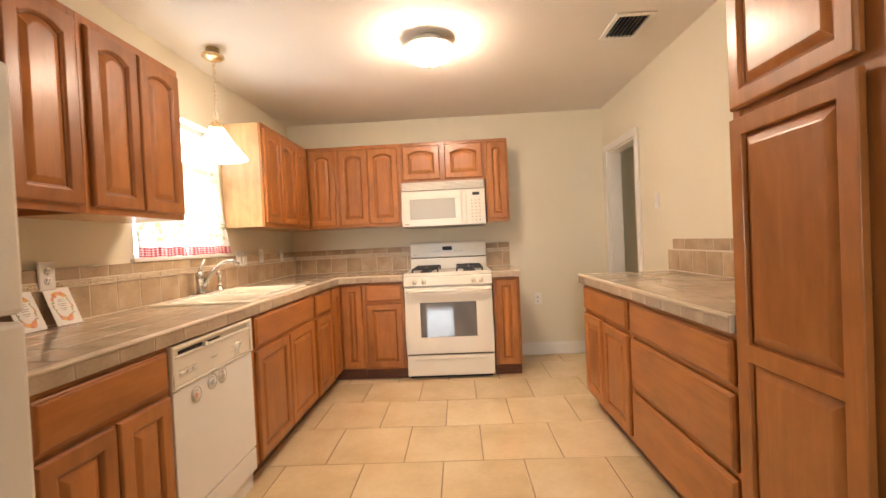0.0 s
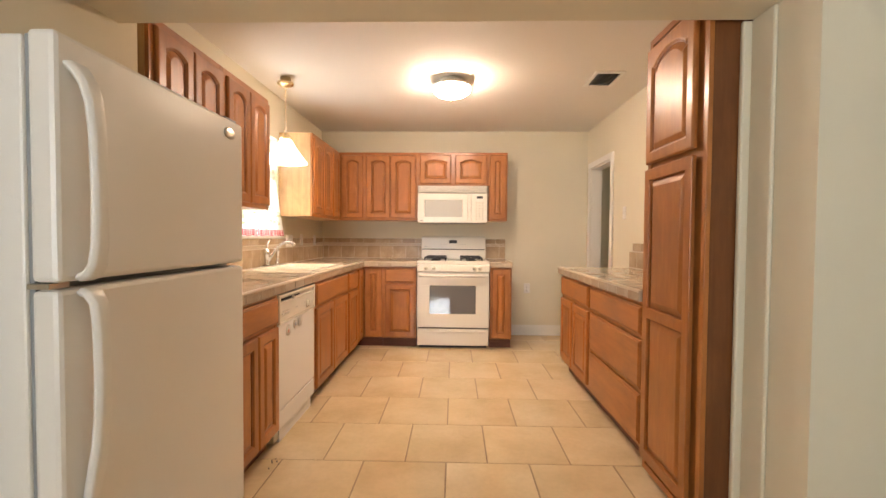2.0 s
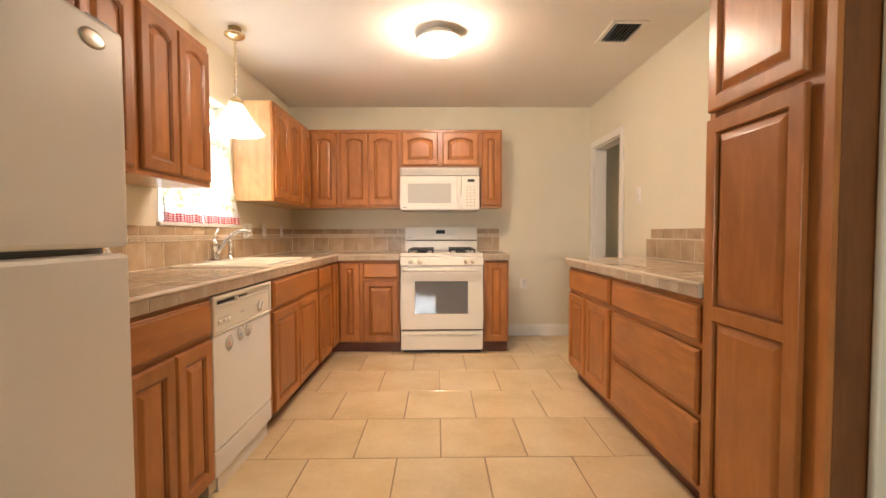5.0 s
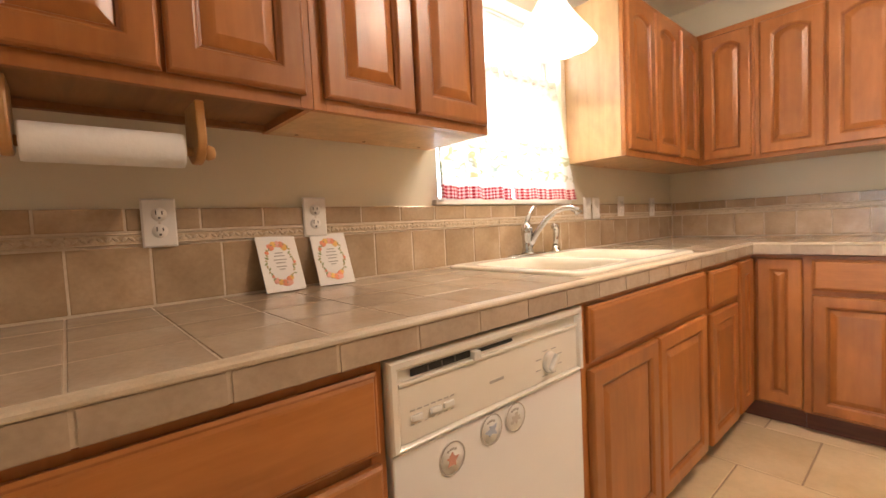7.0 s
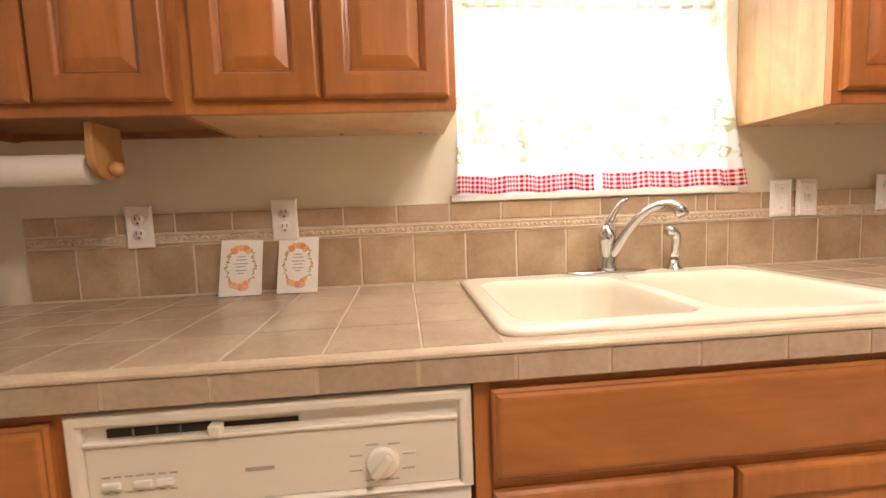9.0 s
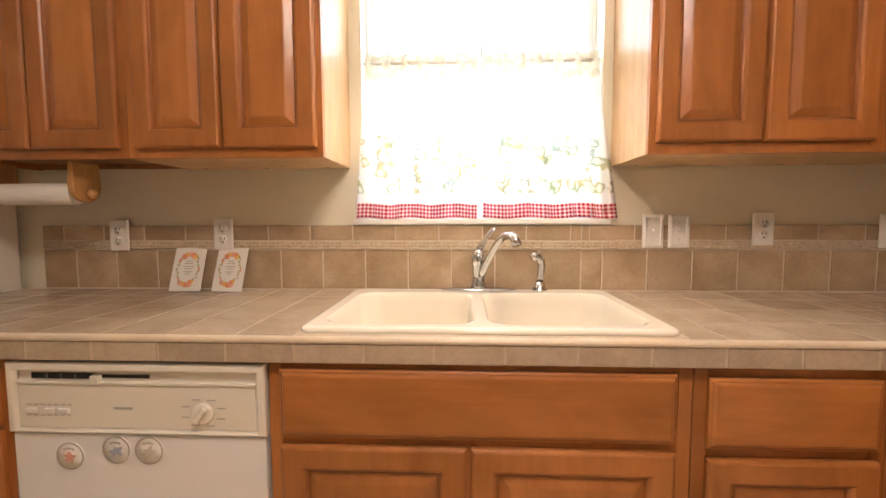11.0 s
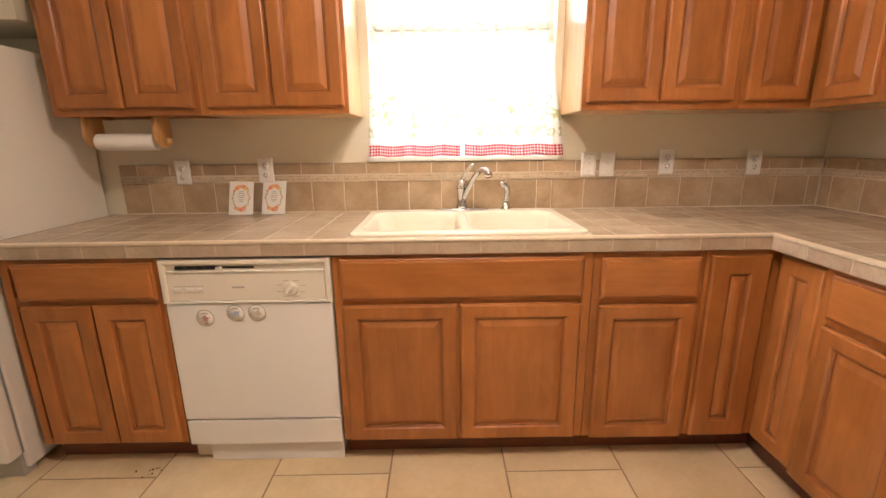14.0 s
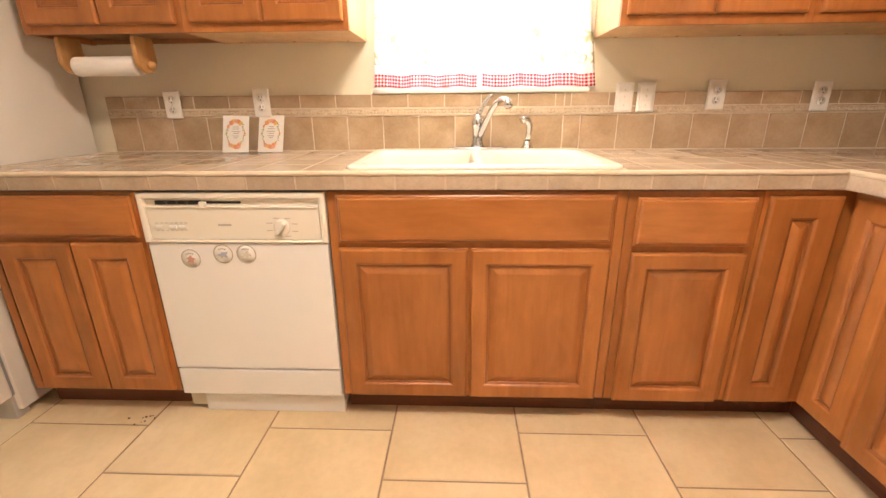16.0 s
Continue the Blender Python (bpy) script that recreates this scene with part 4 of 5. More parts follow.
# ---- lamps ----


def ceiling_light():
    s = thing("ceiling_light", pose(-0.007, 2.895, CZ - 0.034), "lit flush dome ceiling light with a satin metal rim", "ceiling light")
    part("pan", lathe([(0.085, 0.0335), (0.095, 0.028), (0.108, -0.0135), (0.0, -0.0135)], 40), TRIM, s, "white ceiling pan", True)
    part("rim", lathe([(0.110, -0.014), (0.146, -0.015), (0.152, -0.019), (0.152, -0.028), (0.147, -0.032), (0.120, -0.032)], 48), SATIN, s, "satin metal rim", True)
    pr = [(0.142, -0.031), (0.148, -0.036)] + [(0.150 * math.cos(radians(a)), -0.042 - 0.068 * math.sin(radians(a))) for a in range(10, 90, 10)] + [(0.008, -0.110)]
    part("dome", lathe(pr, 48), DOME, s, "glowing frosted glass dome", True)
    part("finial", lathe([(0.0, -0.145), (0.006, -0.141), (0.009, -0.134), (0.005, -0.127), (0.012, -0.118), (0.012, -0.108)], 16), BRASS, s, "brass finial", True)
    return s


def pendant():
    s = thing("pendant_lamp", pose(-1.325, 2.838, 0), "lit pendant lamp with a white glass shade on a brass chain", "pendant lamp")
    part("canopy", lathe([(0.0, CZ - 0.001), (0.040, CZ - 0.001), (0.040, CZ - 0.034), (0.062, CZ - 0.042), (0.064, CZ - 0.054), (0.050, CZ - 0.066), (0.014, CZ - 0.078), (0.0, CZ - 0.078)], 32), BRASS, s, "brass ceiling canopy", True)
    z, k = CZ - 0.092, 0
    while z > 2.055:
        loop = [(0.008 * math.cos(a), 0.0, z + 0.017 * math.sin(a)) for a in (2 * math.pi * i / 12 for i in range(13))]
        lk = part("chain_link", tube(loop, 0.0022, 6), BRASS, s, "", True)
        lk.matrix_local = pose(0, 0, 0, 0, 0, 90 * (k % 2))
        z, k = z - 0.026, k + 1
    ring = [(0.0, 0.026 * math.cos(a), 2.022 + 0.026 * math.sin(a)) for a in (2 * math.pi * i / 20 for i in range(21))]
    part("ring", tube(ring, 0.003, 8), BRASS, s, "brass ring", True)
    part("cord", tube([(0.003, 0.003, CZ - 0.07), (0.004, 0.002, 2.2), (0.002, 0.001, 1.985)], 0.0025, 6), PLATE, s, "thin white cord")
    part("cap", lathe([(0.0, 1.998), (0.008, 1.994), (0.030, 1.978), (0.042, 1.962), (0.046, 1.945), (0.040, 1.940), (0.0, 1.940)], 28), BRASS, s, "brass cap", True)
    outer = [(0.040, 1.944), (0.050, 1.927), (0.070, 1.892), (0.096, 1.852), (0.126, 1.813), (0.154, 1.778), (0.167, 1.760)]
    inner = [(r - 0.005, z + 0.001) for r, z in reversed(outer)]
    bm = bmesh.new()
    steps, rings = 48, []
    for i, (r, z) in enumerate(outer + inner):
        edge = max(0.0, (1.825 - z) / 0.065)
        rings.append([bm.verts.new((r * math.cos(a), r * math.sin(a), z - 0.006 * edge * abs(math.sin(a * 6)))) for a in (2 * math.pi * j / steps for j in range(steps))])
    for a, b in zip(rings, rings[1:]):
        for j in range(steps):
            bm.faces.new((a[j], a[(j + 1) % steps], b[(j + 1) % steps], b[j]))
    part("shade", bm, SHADE, s, "glowing white glass shade", True)
    part("bulb", lathe([(0.0, 1.935), (0.013, 1.930), (0.014, 1.905), (0.028, 1.880), (0.031, 1.860), (0.024, 1.838), (0.0, 1.828)], 20), BULB, s, "lit bulb", True)
    return s


ceiling_light()
pendant()


def ceiling_vent():
    s = thing("ceiling_vent", pose(1.192, 2.880, CZ), "white ceiling register with dark louvres", "air vent")
    fr = bmesh.new()
    for a in ((-0.115, 0.115, -0.16, -0.125), (-0.115, 0.115, 0.125, 0.16), (-0.115, -0.085, -0.125, 0.125), (0.085, 0.115, -0.125, 0.125)):
        box(*a, -0.010, -0.0005, fr)
    part("frame", fr, TRIM, s, "", False, 0.002)
    part("backing", box(-0.085, 0.085, -0.125, 0.125, -0.003, -0.0008), BLACK, s, "dark duct opening")
    for k in range(7):
        sl = part("slat", box(-0.009, 0.009, -0.124, 0.124, -0.0007, 0.0007), FRIDGE_GREY, s)
        sl.matrix_local = pose(-0.072 + k * 0.024, 0, -0.012, 0, -60, 0)
    return s


ceiling_vent()

# ---- small things on the walls and worktop ----


def plate_on(m, kind, label, group):
    """A wall plate in its own frame: x across, z up, its back on y = 0 and its face at y = -6 mm."""
    s = thing("outlet" if kind == "outlet" else "light_switch", m, label, "outlet" if kind == "outlet" else "switch", group)
    o = lambda e: [(e - 0.036, e - 0.058), (0.036 - e, e - 0.058), (0.036 - e, 0.058 - e), (e - 0.036, 0.058 - e)]
    part("plate", loft([(o(0), -0.0003), (o(0), -0.003), (o(0.004), -0.006)]), PLATE, s)
    if kind == "switch":
        q = lambda e: [(e - 0.029, e - 0.051), (0.029 - e, e - 0.051), (0.029 - e, 0.051 - e), (e - 0.029, 0.051 - e)]
        part("border", loft([(q(0), -0.0055), (q(0.001), -0.0082), (q(0.004), -0.0082), (q(0.006), -0.0060)], cap=False, base=False), PLATE, s, "raised moulded border")
    if kind == "outlet":
        for zc in (-0.020, 0.020):
            r = lathe([(0.0165, 0), (0.0165, 0.0025), (0.0, 0.0026)], 20)
            face = part("socket", r, PLATE, s, "", True)
            face.matrix_local = pose(0, -0.006, zc, 90)
            sl = bmesh.new()
            box(-0.0075, -0.0050, -0.0002 - 0.0, 0.010, 0.0026, 0.0032, sl)
            box(0.0050, 0.0075, -0.0002, 0.008, 0.0026, 0.0032, sl)
            box(-0.0025, 0.0025, -0.011, -0.006, 0.0026, 0.0032, sl)
            part("slots", sl, PLATE_DARK, face)
    elif kind == "switch":
        part("collar", box(-0.012, 0.012, -0.008, -0.0062, -0.016, 0.016), PLATE, s, "", False, 0.001)
        part("toggle", box(-0.004, 0.004, -0.018, -0.0082, 0.0, 0.010), PLATE, s, "", False, 0.001)
    else:
        part("rocker", box(-0.017, 0.017, -0.010, -0.0062, -0.033, 0.033), PLATE, s, "", False, 0.002)
    for zc in ((-0.030, 0.030) if kind == "switch" else (0.0,) if kind == "outlet" else ()):
        sc = part("screw", lathe([(0.003, 0), (0.003, 0.001), (0.0, 0.0012)], 10), NICKEL, s)
        sc.matrix_local = pose(0, -0.0062, zc, 90)
    return s


OW = lambda y, z: pose(XL + 0.0205, y, z, 0, 0, 90)
plate_on(OW(1.520, 1.115), "outlet", "white duplex outlet on the tiled splashback", "wall plates")
plate_on(OW(1.914, 1.120), "outlet", "white duplex outlet above the cards", "wall plates")
plate_on(OW(3.451, 1.128), "switch", "white toggle switch beside the window", "wall plates")
plate_on(OW(3.540, 1.128), "switch", "white toggle switch beside the window", "wall plates")
plate_on(OW(3.824, 1.136), "outlet", "white outlet on the tiled splashback", "wall plates")
plate_on(OW(4.245, 1.128), "outlet", "white outlet near the corner", "wall plates")
plate_on(pose(XR - 0.0005, 3.455, 1.41, 0, 0, -90), "switch", "white toggle switch beside the doorway", "wall plates")
plate_on(pose(0.90, YB - 0.0005, 0.565), "outlet", "white duplex outlet low on the wall", "wall plates")
plate_on(pose(1.66, 0.7595, 0.31), "outlet", "white duplex outlet on the dining wall", "wall plates")


def greeting_card(y, turn):
    s = thing("greeting_card", pose(-1.494, y, TOP + 0.003, -22, 0, 90 + turn), "white printed card with a floral wreath leaning on the tiles", "card", "cards")
    part("sheet", box(-0.056, 0.056, 0.0, 0.0022, 0, 0.162), CARD, s)
    rnd = random.Random(7)
    tones = {"flower": ((0.80, 0.30, 0.16), (0.85, 0.52, 0.14), (0.82, 0.42, 0.32)), "leaf": ((0.30, 0.36, 0.16), (0.50, 0.42, 0.17))}
    for k in range(44):
        a = 2 * math.pi * k / 44
        bunch = abs(math.sin(a)) > 0.84
        kind = "flower" if (bunch and k % 2) or k % 9 == 0 else "leaf"
        r = rnd.uniform(0.0085, 0.0115) if kind == "flower" and bunch else rnd.uniform(0.0042, 0.0065)
        bm = lathe([(r, 0), (r * 0.9, 0.0006 + 0.00002 * k), (0.0, 0.0008 + 0.00002 * k)], 9 if kind == "flower" else 6)
        wide = rnd.uniform(0.8, 1.1) if kind == "flower" else 0.45
        for i, v in enumerate(bm.verts):
            f = 1.0 if kind == "leaf" else 0.88 + 0.16 * (i % 2)
            v.co.x, v.co.y = v.co.x * wide * f, v.co.y * f
        key = tones[kind][k % len(tones[kind])]
        ob = part(kind, bm, CARD_INKS[key], s)
        out = rnd.uniform(-0.004, 0.004)
        ob.matrix_local = pose((0.038 + out) * math.cos(a), -0.0002, 0.082 + (0.057 + out) * math.sin(a), 90, rnd.uniform(0, 180), 0)
    t = bmesh.new()
    for z, w in ((0.110, 0.022), (0.101, 0.030), (0.090, 0.036), (0.081, 0.026), (0.070, 0.030), (0.062, 0.016)):
        box(-w / 2, w / 2, -0.0009, -0.0001, z, z + 0.0028, t)
    part("writing", t, INK_SOFT, s, "fine grey writing")
    return s


CARD_INKS = {c: plain("card_print", c, 0.6) for c in ((0.80, 0.30, 0.16), (0.85, 0.52, 0.14), (0.82, 0.42, 0.32), (0.30, 0.36, 0.16), (0.50, 0.42, 0.17))}
greeting_card(1.795, 3)
greeting_card(1.948, -2)


def towel_holder():
    s = thing("towel_holder", pose(-1.360, 0, 0), "pale wooden paper towel holder under the wall cabinet", "towel holder")
    for y in (1.285, 1.572):
        bm = bmesh.new()
        o = []
        for i in range(25):
            a = radians(180 * i / 24)
            o.append((0.055 * math.cos(a), -0.075 - 0.050 * math.sin(a)))
        o = [(0.050, 0.0), *o, (-0.050, 0.0)]
        rings = [[bm.verts.new((x, y + t, 1.3545 + z)) for x, z in o] for t in (-0.009, 0.009)]
        for i in range(len(o)):
            bm.faces.new((rings[0][i], rings[0][(i + 1) % len(o)], rings[1][(i + 1) % len(o)], rings[1][i]))
        bm.faces.new(rings[0])
        bm.faces.new(rings[1])
        part("bracket", bm, PINE, s, "rounded pine bracket", False, 0.004)
    part("rod", tube([(0, 1.262, 1.256), (0, 1.600, 1.256)], 0.010, 14), PINE, s, "", True)
    part("end_knob", lathe([(0.0, 0), (0.012, 0.002), (0.017, 0.012), (0.013, 0.024), (0.0, 0.028)], 18), PINE, s, "turned end knob", True).matrix_local = pose(0, 1.580, 1.256, -90)
    return s


def towel_roll():
    s = thing("paper_towel_roll", pose(-1.360, 1.300, 1.256, -90), "nearly used white paper towel roll", "paper towel")
    part("roll", lathe([(0.014, 0.0), (0.034, 0.0), (0.035, 0.004), (0.035, 0.240), (0.034, 0.246), (0.014, 0.246)], 32), PAPER, s, "", True)
    part("core", lathe([(0.0142, 0.001), (0.0142, 0.245)], 20), PINE, s, "cardboard core", True)
    return s


towel_holder()
towel_roll()

# ---- curtain ----


def cloth(name):
    """Thin printed cotton with a gingham band above the hem."""
    m, n, l, b = material(name, 0.9)
    co = n.new("ShaderNodeTexCoord")
    sep = n.new("ShaderNodeSeparateXYZ")
    l.new(co.outputs["UV"], sep.inputs[0])

    def bands(axis, shift):
        half = n.new("ShaderNodeMath")
        half.operation = "MULTIPLY_ADD"
        half.inputs[1].default_value, half.inputs[2].default_value = 1 / 0.0135, shift
        l.new(sep.outputs[axis], half.inputs[0])
        fr = n.new("ShaderNodeMath")
        fr.operation = "FRACT"
        l.new(half.outputs[0], fr.inputs[0])
        st = n.new("ShaderNodeMath")
        st.operation = "GREATER_THAN"
        st.inputs[1].default_value = 0.45
        l.new(fr.outputs[0], st.inputs[0])
        return st.outputs[0]

    rows, cols = bands(1, 0.1), bands(0, 0.0)
    pale, pink, red = (0.90, 0.87, 0.86), (0.80, 0.42, 0.42), (0.46, 0.02, 0.045)
    gingham = mix(n, l, rows, mix(n, l, cols, pale, pink), mix(n, l, cols, pink, red))
    big = n.new("ShaderNodeTexNoise")
    big.inputs["Scale"].default_value, big.inputs["Detail"].default_value = 14.0, 2.0
    l.new(co.outputs["UV"], big.inputs["Vector"])
    inks = n.new("ShaderNodeTexNoise")
    inks.inputs["Scale"].default_value = 5.0
    l.new(co.outputs["UV"], inks.inputs["Vector"])
    ink = ramp(n, l, inks.outputs["Fac"], [(0.36, (0.48, 0.56, 0.54)), (0.46, (0.50, 0.55, 0.36)), (0.54, (0.70, 0.62, 0.38)), (0.62, (0.40, 0.42, 0.40))])
    ground = ramp(n, l, big.outputs["Fac"], [(0.50, (0.90, 0.90, 0.88)), (0.60, (0.86, 0.86, 0.78))])
    line = ramp(n, l, big.outputs["Fac"], [(0.530, (0, 0, 0)), (0.545, (1, 1, 1)), (0.575, (1, 1, 1)), (0.590, (0, 0, 0))])
    motif = mix(n, l, line, ground, ink)
    small = n.new("ShaderNodeTexNoise")
    small.inputs["Scale"].default_value = 36.0
    l.new(co.outputs["UV"], small.inputs["Vector"])
    plaid = ramp(n, l, small.outputs["Fac"], [(0.35, (0.76, 0.71, 0.58)), (0.6, (0.89, 0.86, 0.78))])

    def above(h, a, bb):
        c = n.new("ShaderNodeMath")
        c.operation = "GREATER_THAN"
        c.inputs[1].default_value = h
        l.new(sep.outputs[1], c.inputs[0])
        return mix(n, l, c.outputs[0], a, bb)

    white = (0.90, 0.90, 0.89)
    col = above(0.004, white, gingham)
    col = above(0.0555, col, white)
    col = above(0.090, col, motif)
    col = above(0.300, col, white)
    col = above(0.500, col, plaid)
    l.new(col, b.inputs["Base Color"])
    tr = n.new("ShaderNodeBsdfTranslucent")
    l.new(col, tr.inputs[0])
    ms = n.new("ShaderNodeMixShader")
    ms.inputs[0].default_value = 0.5
    l.new(b.outputs[0], ms.inputs[1])
    l.new(tr.outputs[0], ms.inputs[2])
    l.new(ms.outputs[0], n["Material Output"].inputs[0])
    return m


def curtain():
    s = thing("cafe_curtain", pose(XL, 0, 0), "white printed cafe curtain with a red gingham hem, over the window", "curtain")
    part("rod", tube([(-0.035, WY0 + 0.002, 1.735), (-0.035, WY1 - 0.002, 1.735)], 0.006, 10), PLATE, s, "thin white tension rod", True)
    mat = cloth("printed_cotton")
    z0, z1 = 1.172, 1.765
    for a, b, ph, out in ((WY0 + 0.010, 2.838, 0.3, -0.010), (2.857, WY1 - 0.010, 1.7, 0.058)):
        bm = bmesh.new()
        uv = bm.loops.layers.uv.new("uv")
        nu, nv = 110, 34
        grid = []
        for j in range(nv + 1):
            row = []
            h = j / nv
            for i in range(nu + 1):
                u = i / nu
                low = 1 - h
                flare = out * low * (u if out > 0 else (1 - u) * 0.0)
                y = a + (b - a) * u + flare + (-0.026 * low * (1 - u) if out < 0 else 0)
                fold = (0.010 + 0.006 * low) * math.sin(u * 38 + ph + 0.8 * math.sin(3 * h)) + 0.004 * math.sin(u * 91 + ph)
                gather = 0.004 * math.sin(u * 210) * max(0.0, (h - 0.90) / 0.10)
                side = 0.020 * low * max(0.0, u - 0.75) / 0.25 if out > 0 else 0.020 * low * max(0.0, 0.25 - u) / 0.25
                row.append(bm.verts.new((-0.035 + 0.045 * low + fold + gather + side, y, z0 + (z1 - z0) * h + 0.003 * math.sin(u * 17 + ph) * low)))
            grid.append(row)
        for j in range(nv):
            for i in range(nu):
                f = bm.faces.new((grid[j][i], grid[j][i + 1], grid[j + 1][i + 1], grid[j + 1][i]))
                f.smooth = True
                for lp, (ii, jj) in zip(f.loops, ((i, j), (i + 1, j), (i + 1, j + 1), (i, j + 1))):
                    lp[uv].uv = (ii / nu * 0.50 + (0.5 if out > 0 else 0), jj / nv * (z1 - z0))
        p = part("panel", bm, mat, s, "thin printed cotton panel", True)
        mod = p.modifiers.new("thickness", "SOLIDIFY")
        mod.thickness = 0.0008
    return s


curtain()

# ---- tiles ----


def floor_tiles():
    px, py = 0.432, 0.450
    at = lambda u, v: pose(u, v, -0.008)
    for r in range(-15, 5):
        v0 = 2.98 + r * py
        v1 = v0 + py
        shift = 0.0 if r % 2 == 0 else px / 2
        v0, v1 = max(v0, -3.6), min(v1, YB)
        for c in range(-8, 9):
            u0, u1 = c * px + shift - 0.012, (c + 1) * px + shift - 0.012
            if v0 >= 1.05:
                u0, u1 = max(u0, XL), min(u1, 2.62)
            else:
                u0, u1 = max(u0, -3.2), min(u1, 3.2)
            if u1 - u0 > 0.02 and v1 - v0 > 0.02:
                lay(floor, FLOOR_TILE, "tile", u0, u1, v0, v1, 0.008, at, 0.006, 0.0025)


def wall_tiles(parent, to_world, s0, s1, first, z=TOP):
    """Splashback rows along a wall, from s0 to s1, with a joint at first."""
    p = 0.156
    for lo, hi, mat, name, pitch, off, thick in ((z + 0.003, 1.063, TAUPE, "tile", p, 0.0, 0.008), (1.066, 1.093, LISTELLO, "border_tile", p, 0.0, 0.011), (1.096, 1.152, TAUPE, "tile", p, -0.045, 0.008)):
        k = math.floor((s0 - first - off) / pitch)
        while first + off + k * pitch < s1 - 1e-4:
            u0, u1 = max(s0, first + off + k * pitch), min(s1, first + off + (k + 1) * pitch)
            lay(parent, mat, name, u0, u1, lo, hi, thick, to_world, 0.005, 0.002)
            k += 1


def splash(name, bm, label):
    return setting(name, bm, GROUT, label, "splashback")


def border_relief(parent, to_world, s0, s1):
    """Small leaf bosses along the border row, too small to pick apart."""
    bm = bmesh.new()
    k, u = 0, s0 + 0.012
    while u < s1 - 0.012:
        lean = 0.6 if k % 2 else -0.6
        ring = []
        for a in (2 * math.pi * i / 8 for i in range(8)):
            x, z = 0.0085 * math.cos(a), 0.0042 * math.sin(a)
            ring.append((x * math.cos(lean) - z * math.sin(lean), x * math.sin(lean) + z * math.cos(lean)))
        m = to_world(u, 1.0795)
        low = [bm.verts.new(m @ Vector((x, z, 0.0108))) for x, z in ring]
        top = [bm.verts.new(m @ Vector((x * 0.5, z * 0.5, 0.0132))) for x, z in ring]
        for i in range(8):
            bm.faces.new((low[i], low[(i + 1) % 8], top[(i + 1) % 8], top[i]))
        bm.faces.new(top)
        u, k = u + 0.0145, k + 1
    for zz in (1.0680, 1.0910):
        c = [to_world(q, zz) @ Vector((0, v, w)) for q in (s0, s1) for v, w in ((-0.0022, 0.0105), (0.0, 0.0132), (0.0022, 0.0105))]
        vs = [bm.verts.new(p) for p in c]
        bm.faces.new((vs[0], vs[1], vs[4], vs[3]))
        bm.faces.new((vs[1], vs[2], vs[5], vs[4]))
    ob = part("border_relief", bm, EDGE_STRIP, parent, "pale raised leaf border")
    ob["kind"] = "stuff"


sp1 = splash("splashback_1", box(XL + 0.0005, XL + 0.0145, 1.215, YB - 0.015, TOP - 0.005, 1.150), "taupe ceramic tile splashback with a relief border below the window")
wall_tiles(sp1, lambda u, v: pose(XL + 0.008, u, v) @ pose(0, 0, 0, 90, 0, 90), 1.215, 3.208, 2.123)
wall_tiles(sp1, lambda u, v: pose(XL + 0.008, u, v) @ pose(0, 0, 0, 90, 0, 90), 3.208, YB - 0.016, 3.281)
border_relief(sp1, lambda u, v: pose(XL + 0.008, u, v) @ pose(0, 0, 0, 90, 0, 90), 1.220, YB - 0.020)
sp2 = splash("splashback_2", box(XL + 0.0145, -0.366, YB - 0.0145, YB - 0.0005, TOP - 0.005, 1.140), "taupe ceramic tile splashback beside the stove")
wall_tiles(sp2, lambda u, v: pose(u, YB - 0.008, v, 90, 0, 0), XL + 0.02, -0.366, -0.40)
border_relief(sp2, lambda u, v: pose(u, YB - 0.008, v, 90, 0, 0), XL + 0.025, -0.370)
sp3 = splash("splashback_3", box(0.398, 0.635, YB - 0.0145, YB - 0.0005, TOP - 0.005, 1.140), "short taupe tile splashback beside the stove")
wall_tiles(sp3, lambda u, v: pose(u, YB - 0.008, v, 90, 0, 0), 0.398, 0.635, 0.405)
sp4 = splash("splashback_4", box(XR - 0.0145, XR - 0.0005, 1.580, 3.295, TOP - 0.005, 1.055), "stepped taupe tile upstand behind the worktop")
link("upstand", box(XR - 0.0145, XR - 0.0005, 1.580, 3.225, 1.0555, 1.130), GROUT, sp4)
for k in range(12):
    a, b = 3.295 - (k + 1) * 0.156, 3.295 - k * 0.156
    to = lambda u, v: pose(XR - 0.008, u, v) @ pose(0, 0, 0, 90, 0, -90)
    lay(sp4, TAUPE, "tile", max(a, 1.580), b, TOP + 0.003, 1.056, 0.008, to, 0.005)
    a, b = a - 0.07, b - 0.07
    lay(sp4, TAUPE, "tile", max(a, 1.580), b, 1.062, 1.132, 0.008, to, 0.005)


def top_tiles(parent, rects, pitch, x_first, y_first):
    at = lambda u, v: pose(u, v, TOP - 0.008)
    for x0, x1, y0, y1 in rects:
        i = math.floor((x0 - x_first) / pitch)
        while x_first + i * pitch < x1 - 1e-4:
            j = math.floor((y0 - y_first) / pitch)
            while y_first + j * pitch < y1 - 1e-4:
                lay(parent, TAUPE_TOP, "tile", max(x0, x_first + i * pitch), min(x1, x_first + (i + 1) * pitch), max(y0, y_first + j * pitch), min(y1, y_first + (j + 1) * pitch), 0.008, at, 0.004, 0.0015)
                j += 1
            i += 1


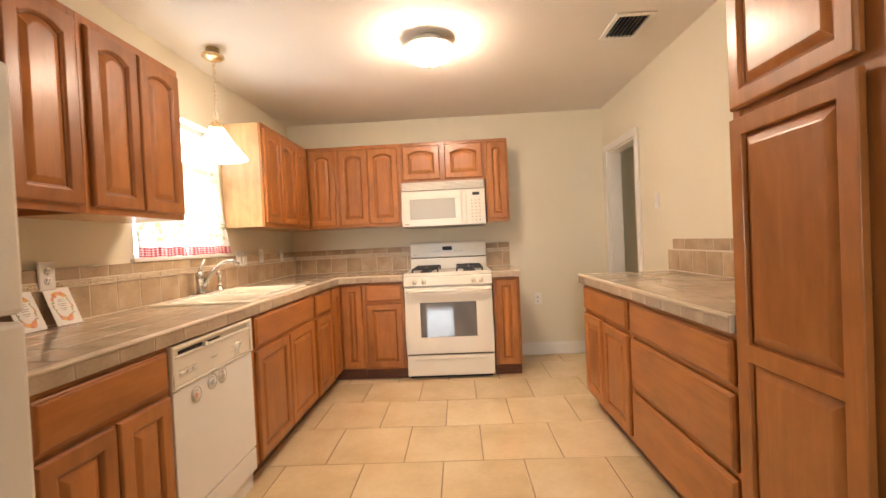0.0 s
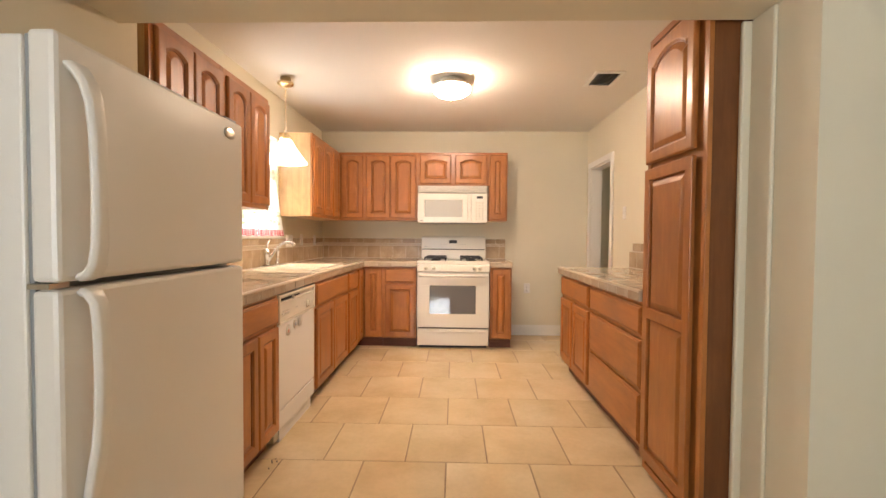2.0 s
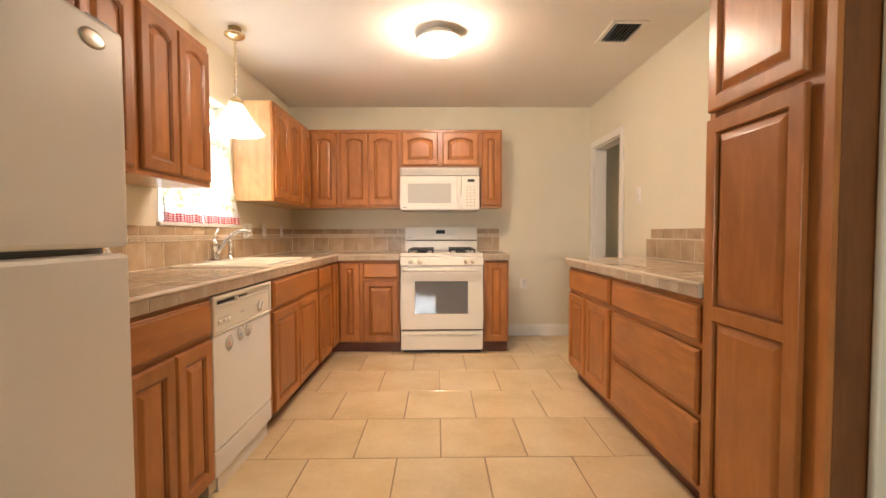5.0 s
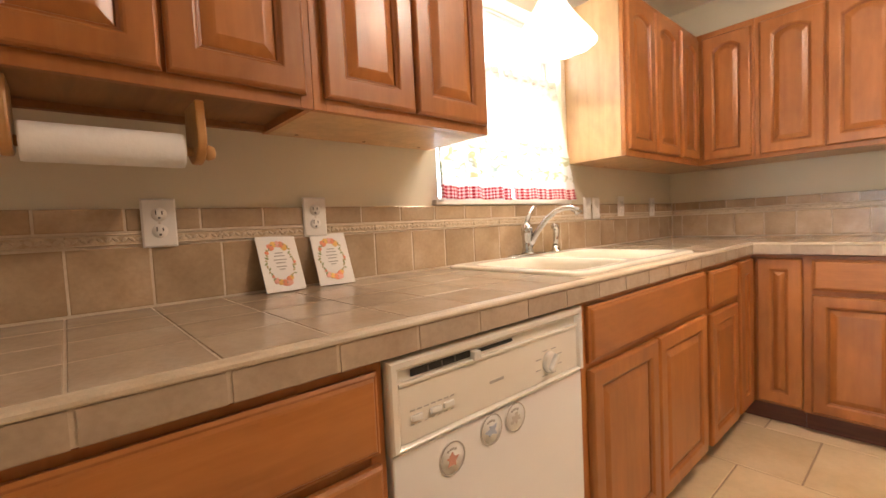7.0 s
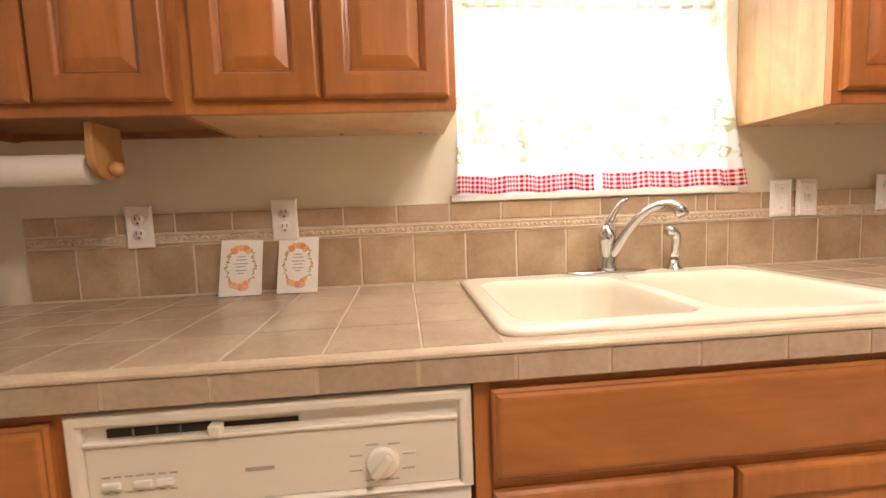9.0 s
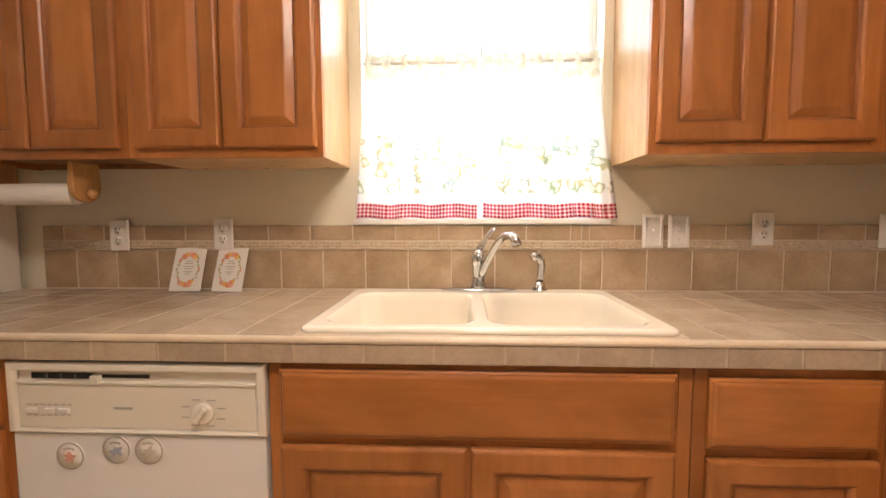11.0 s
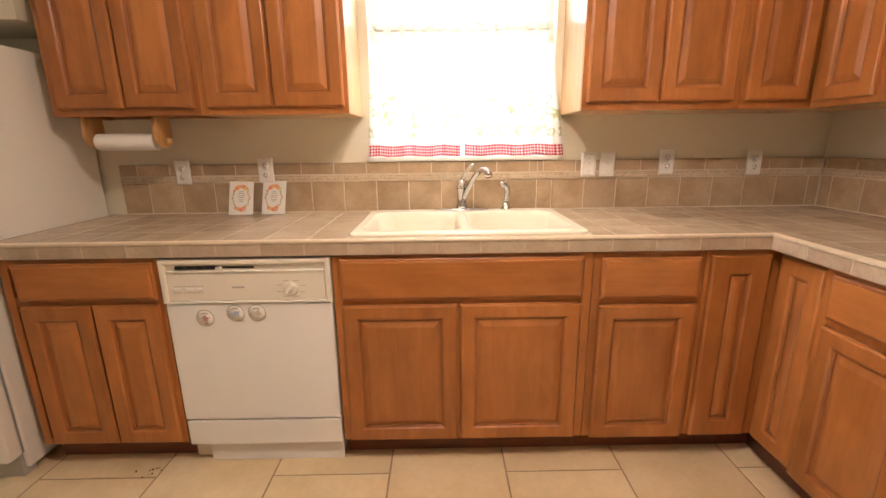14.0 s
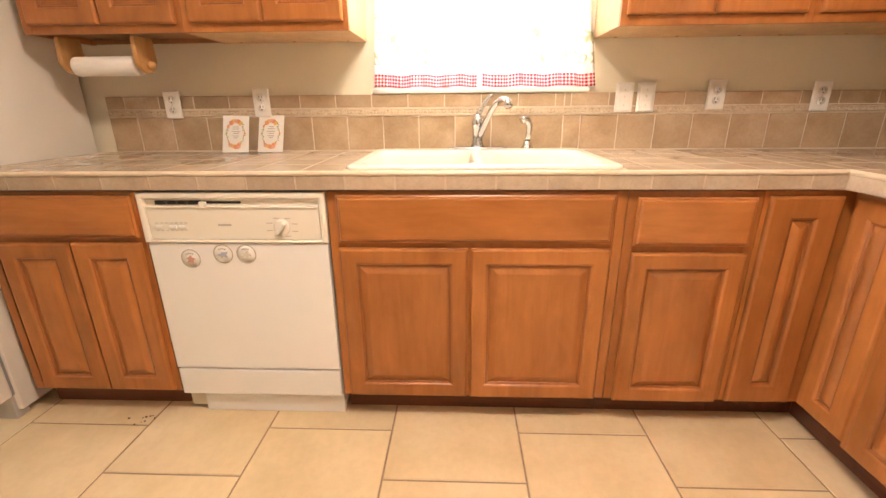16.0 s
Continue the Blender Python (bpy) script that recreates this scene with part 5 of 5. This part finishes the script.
def edge_mesh(length):
    """A flat front edge tile, 45 mm high; x along it, front to -y."""
    prof = [(0.0, -0.056), (-0.008, -0.056), (-0.0095, -0.054), (-0.0095, -0.0135), (-0.008, -0.0115), (0.0, -0.0115)]
    bm = bmesh.new()
    e = length / 2
    a = [bm.verts.new((-e, y, z)) for y, z in prof]
    b = [bm.verts.new((e, y, z)) for y, z in prof]
    for i in range(len(prof)):
        bm.faces.new((a[i], a[(i + 1) % len(prof)], b[(i + 1) % len(prof)], b[i]))
    bm.faces.new(a)
    bm.faces.new(b)
    bmesh.ops.recalc_face_normals(bm, faces=bm.faces)
    me = bpy.data.meshes.new("edge_tile")
    bm.to_mesh(me)
    bm.free()
    me.materials.append(TAUPE_TOP)
    return me


def edge_strip(parent, start, turn, length, mitre0=0.0, mitre1=0.0):
    """The pale rounded strip along a worktop's front edge, over its edge tiles."""
    prof = [(0.012, -0.006), (-0.004, -0.0110), (-0.0115, -0.0108), (-0.0130, -0.0085), (-0.0125, -0.0040), (-0.009, -0.0005), (-0.002, 0.0012), (0.008, 0.0012), (0.012, -0.0005)]
    bm = bmesh.new()
    a = [bm.verts.new((mitre0 * y, y, z)) for y, z in prof]
    b = [bm.verts.new((length + mitre1 * y, y, z)) for y, z in prof]
    for i in range(len(prof)):
        bm.faces.new((a[i], a[(i + 1) % len(prof)], b[(i + 1) % len(prof)], b[i]))
    bm.faces.new(a)
    bm.faces.new(b)
    ob = part("edge_strip", bm, EDGE_STRIP, parent, "pale cream rounded edge strip", False)
    ob.matrix_world = pose(start[0], start[1], TOP, 0, 0, turn)


EDGES = {}


def edge_run(parent, start, way, length, turn, pitch=0.154, first=0.0):
    s = first if first > 0 else pitch
    cuts = [0.0]
    while s < length - 0.01:
        cuts.append(s)
        s += pitch
    cuts.append(length)
    for a, b in zip(cuts, cuts[1:]):
        w = b - a - 0.007
        if w < 0.01:
            continue
        key = round(w, 3)
        if key not in EDGES:
            EDGES[key] = edge_mesh(w)
        ob = new("edge_tile", EDGES[key])
        ob.parent = parent
        m = (a + b) / 2
        ob.matrix_world = pose(start[0] + way[0] * m, start[1] + way[1] * m, TOP, 0, 0, turn)


floor_tiles()
ex = CE - 0.011 - 0.013
top_tiles(TOPS[0], [(XL + 0.0165, ex, 1.142, SY0), (XL + 0.0165, SX0, SY0, SY1), (XL + 0.0165, ex, SY1, CBE + 0.024), (XL + 0.0165, -0.37, CBE + 0.024, YB - 0.0165)], 0.156, ex - 0.156 * 4, 2.115 - 0.156 * 7)
edge_run(TOPS[0], (CE - 0.011, 1.140), (0, 1), CBE + 0.011 - 1.140, 90, first=0.045)
edge_strip(TOPS[0], (CE - 0.011, 1.140), 90, CBE + 0.011 - 1.140, 0.0, 1.0)
edge_strip(TOPS[0], (CE - 0.011, CBE + 0.011), 0, -0.3685 - CE + 0.011, -1.0, 0.0)
edge_run(TOPS[0], (CE - 0.011, CBE + 0.011), (1, 0), -0.3685 - CE + 0.011, 0)
top_tiles(TOPS[1], [(0.399, 0.634, CBE + 0.024, YB - 0.0165)], 0.156, 0.399, CBE + 0.024)
edge_run(TOPS[1], (0.398, CBE + 0.011), (1, 0), 0.237, 0)
edge_strip(TOPS[1], (0.398, CBE + 0.011), 0, 0.237)
top_tiles(TOPS[2], [(CIE + 0.024, XR - 0.016, 1.581, 3.227)], 0.156, CIE + 0.024, 3.227 - 0.156 * 12)
edge_run(TOPS[2], (CIE + 0.011, 3.262), (0, -1), 3.262 - 1.582, -90)
edge_strip(TOPS[2], (CIE + 0.011, 3.262), -90, 3.262 - 1.582)


def crumbs():
    rnd = random.Random(3)
    bm = bmesh.new()
    for k in range(9):
        x, y, r = -0.905 + rnd.uniform(-0.02, 0.04), 1.58 + rnd.uniform(-0.05, 0.05), rnd.uniform(0.002, 0.005)
        lathe([(r, 0.0002), (r * 0.7, r * 0.7), (0.0, r * 0.8)], 6, (x, y, 0), bm)
    return tagged(link("crumbs", bm, PLATE_DARK), "a few dark crumbs on the floor tiles", "debris", "", "stuff")


crumbs()
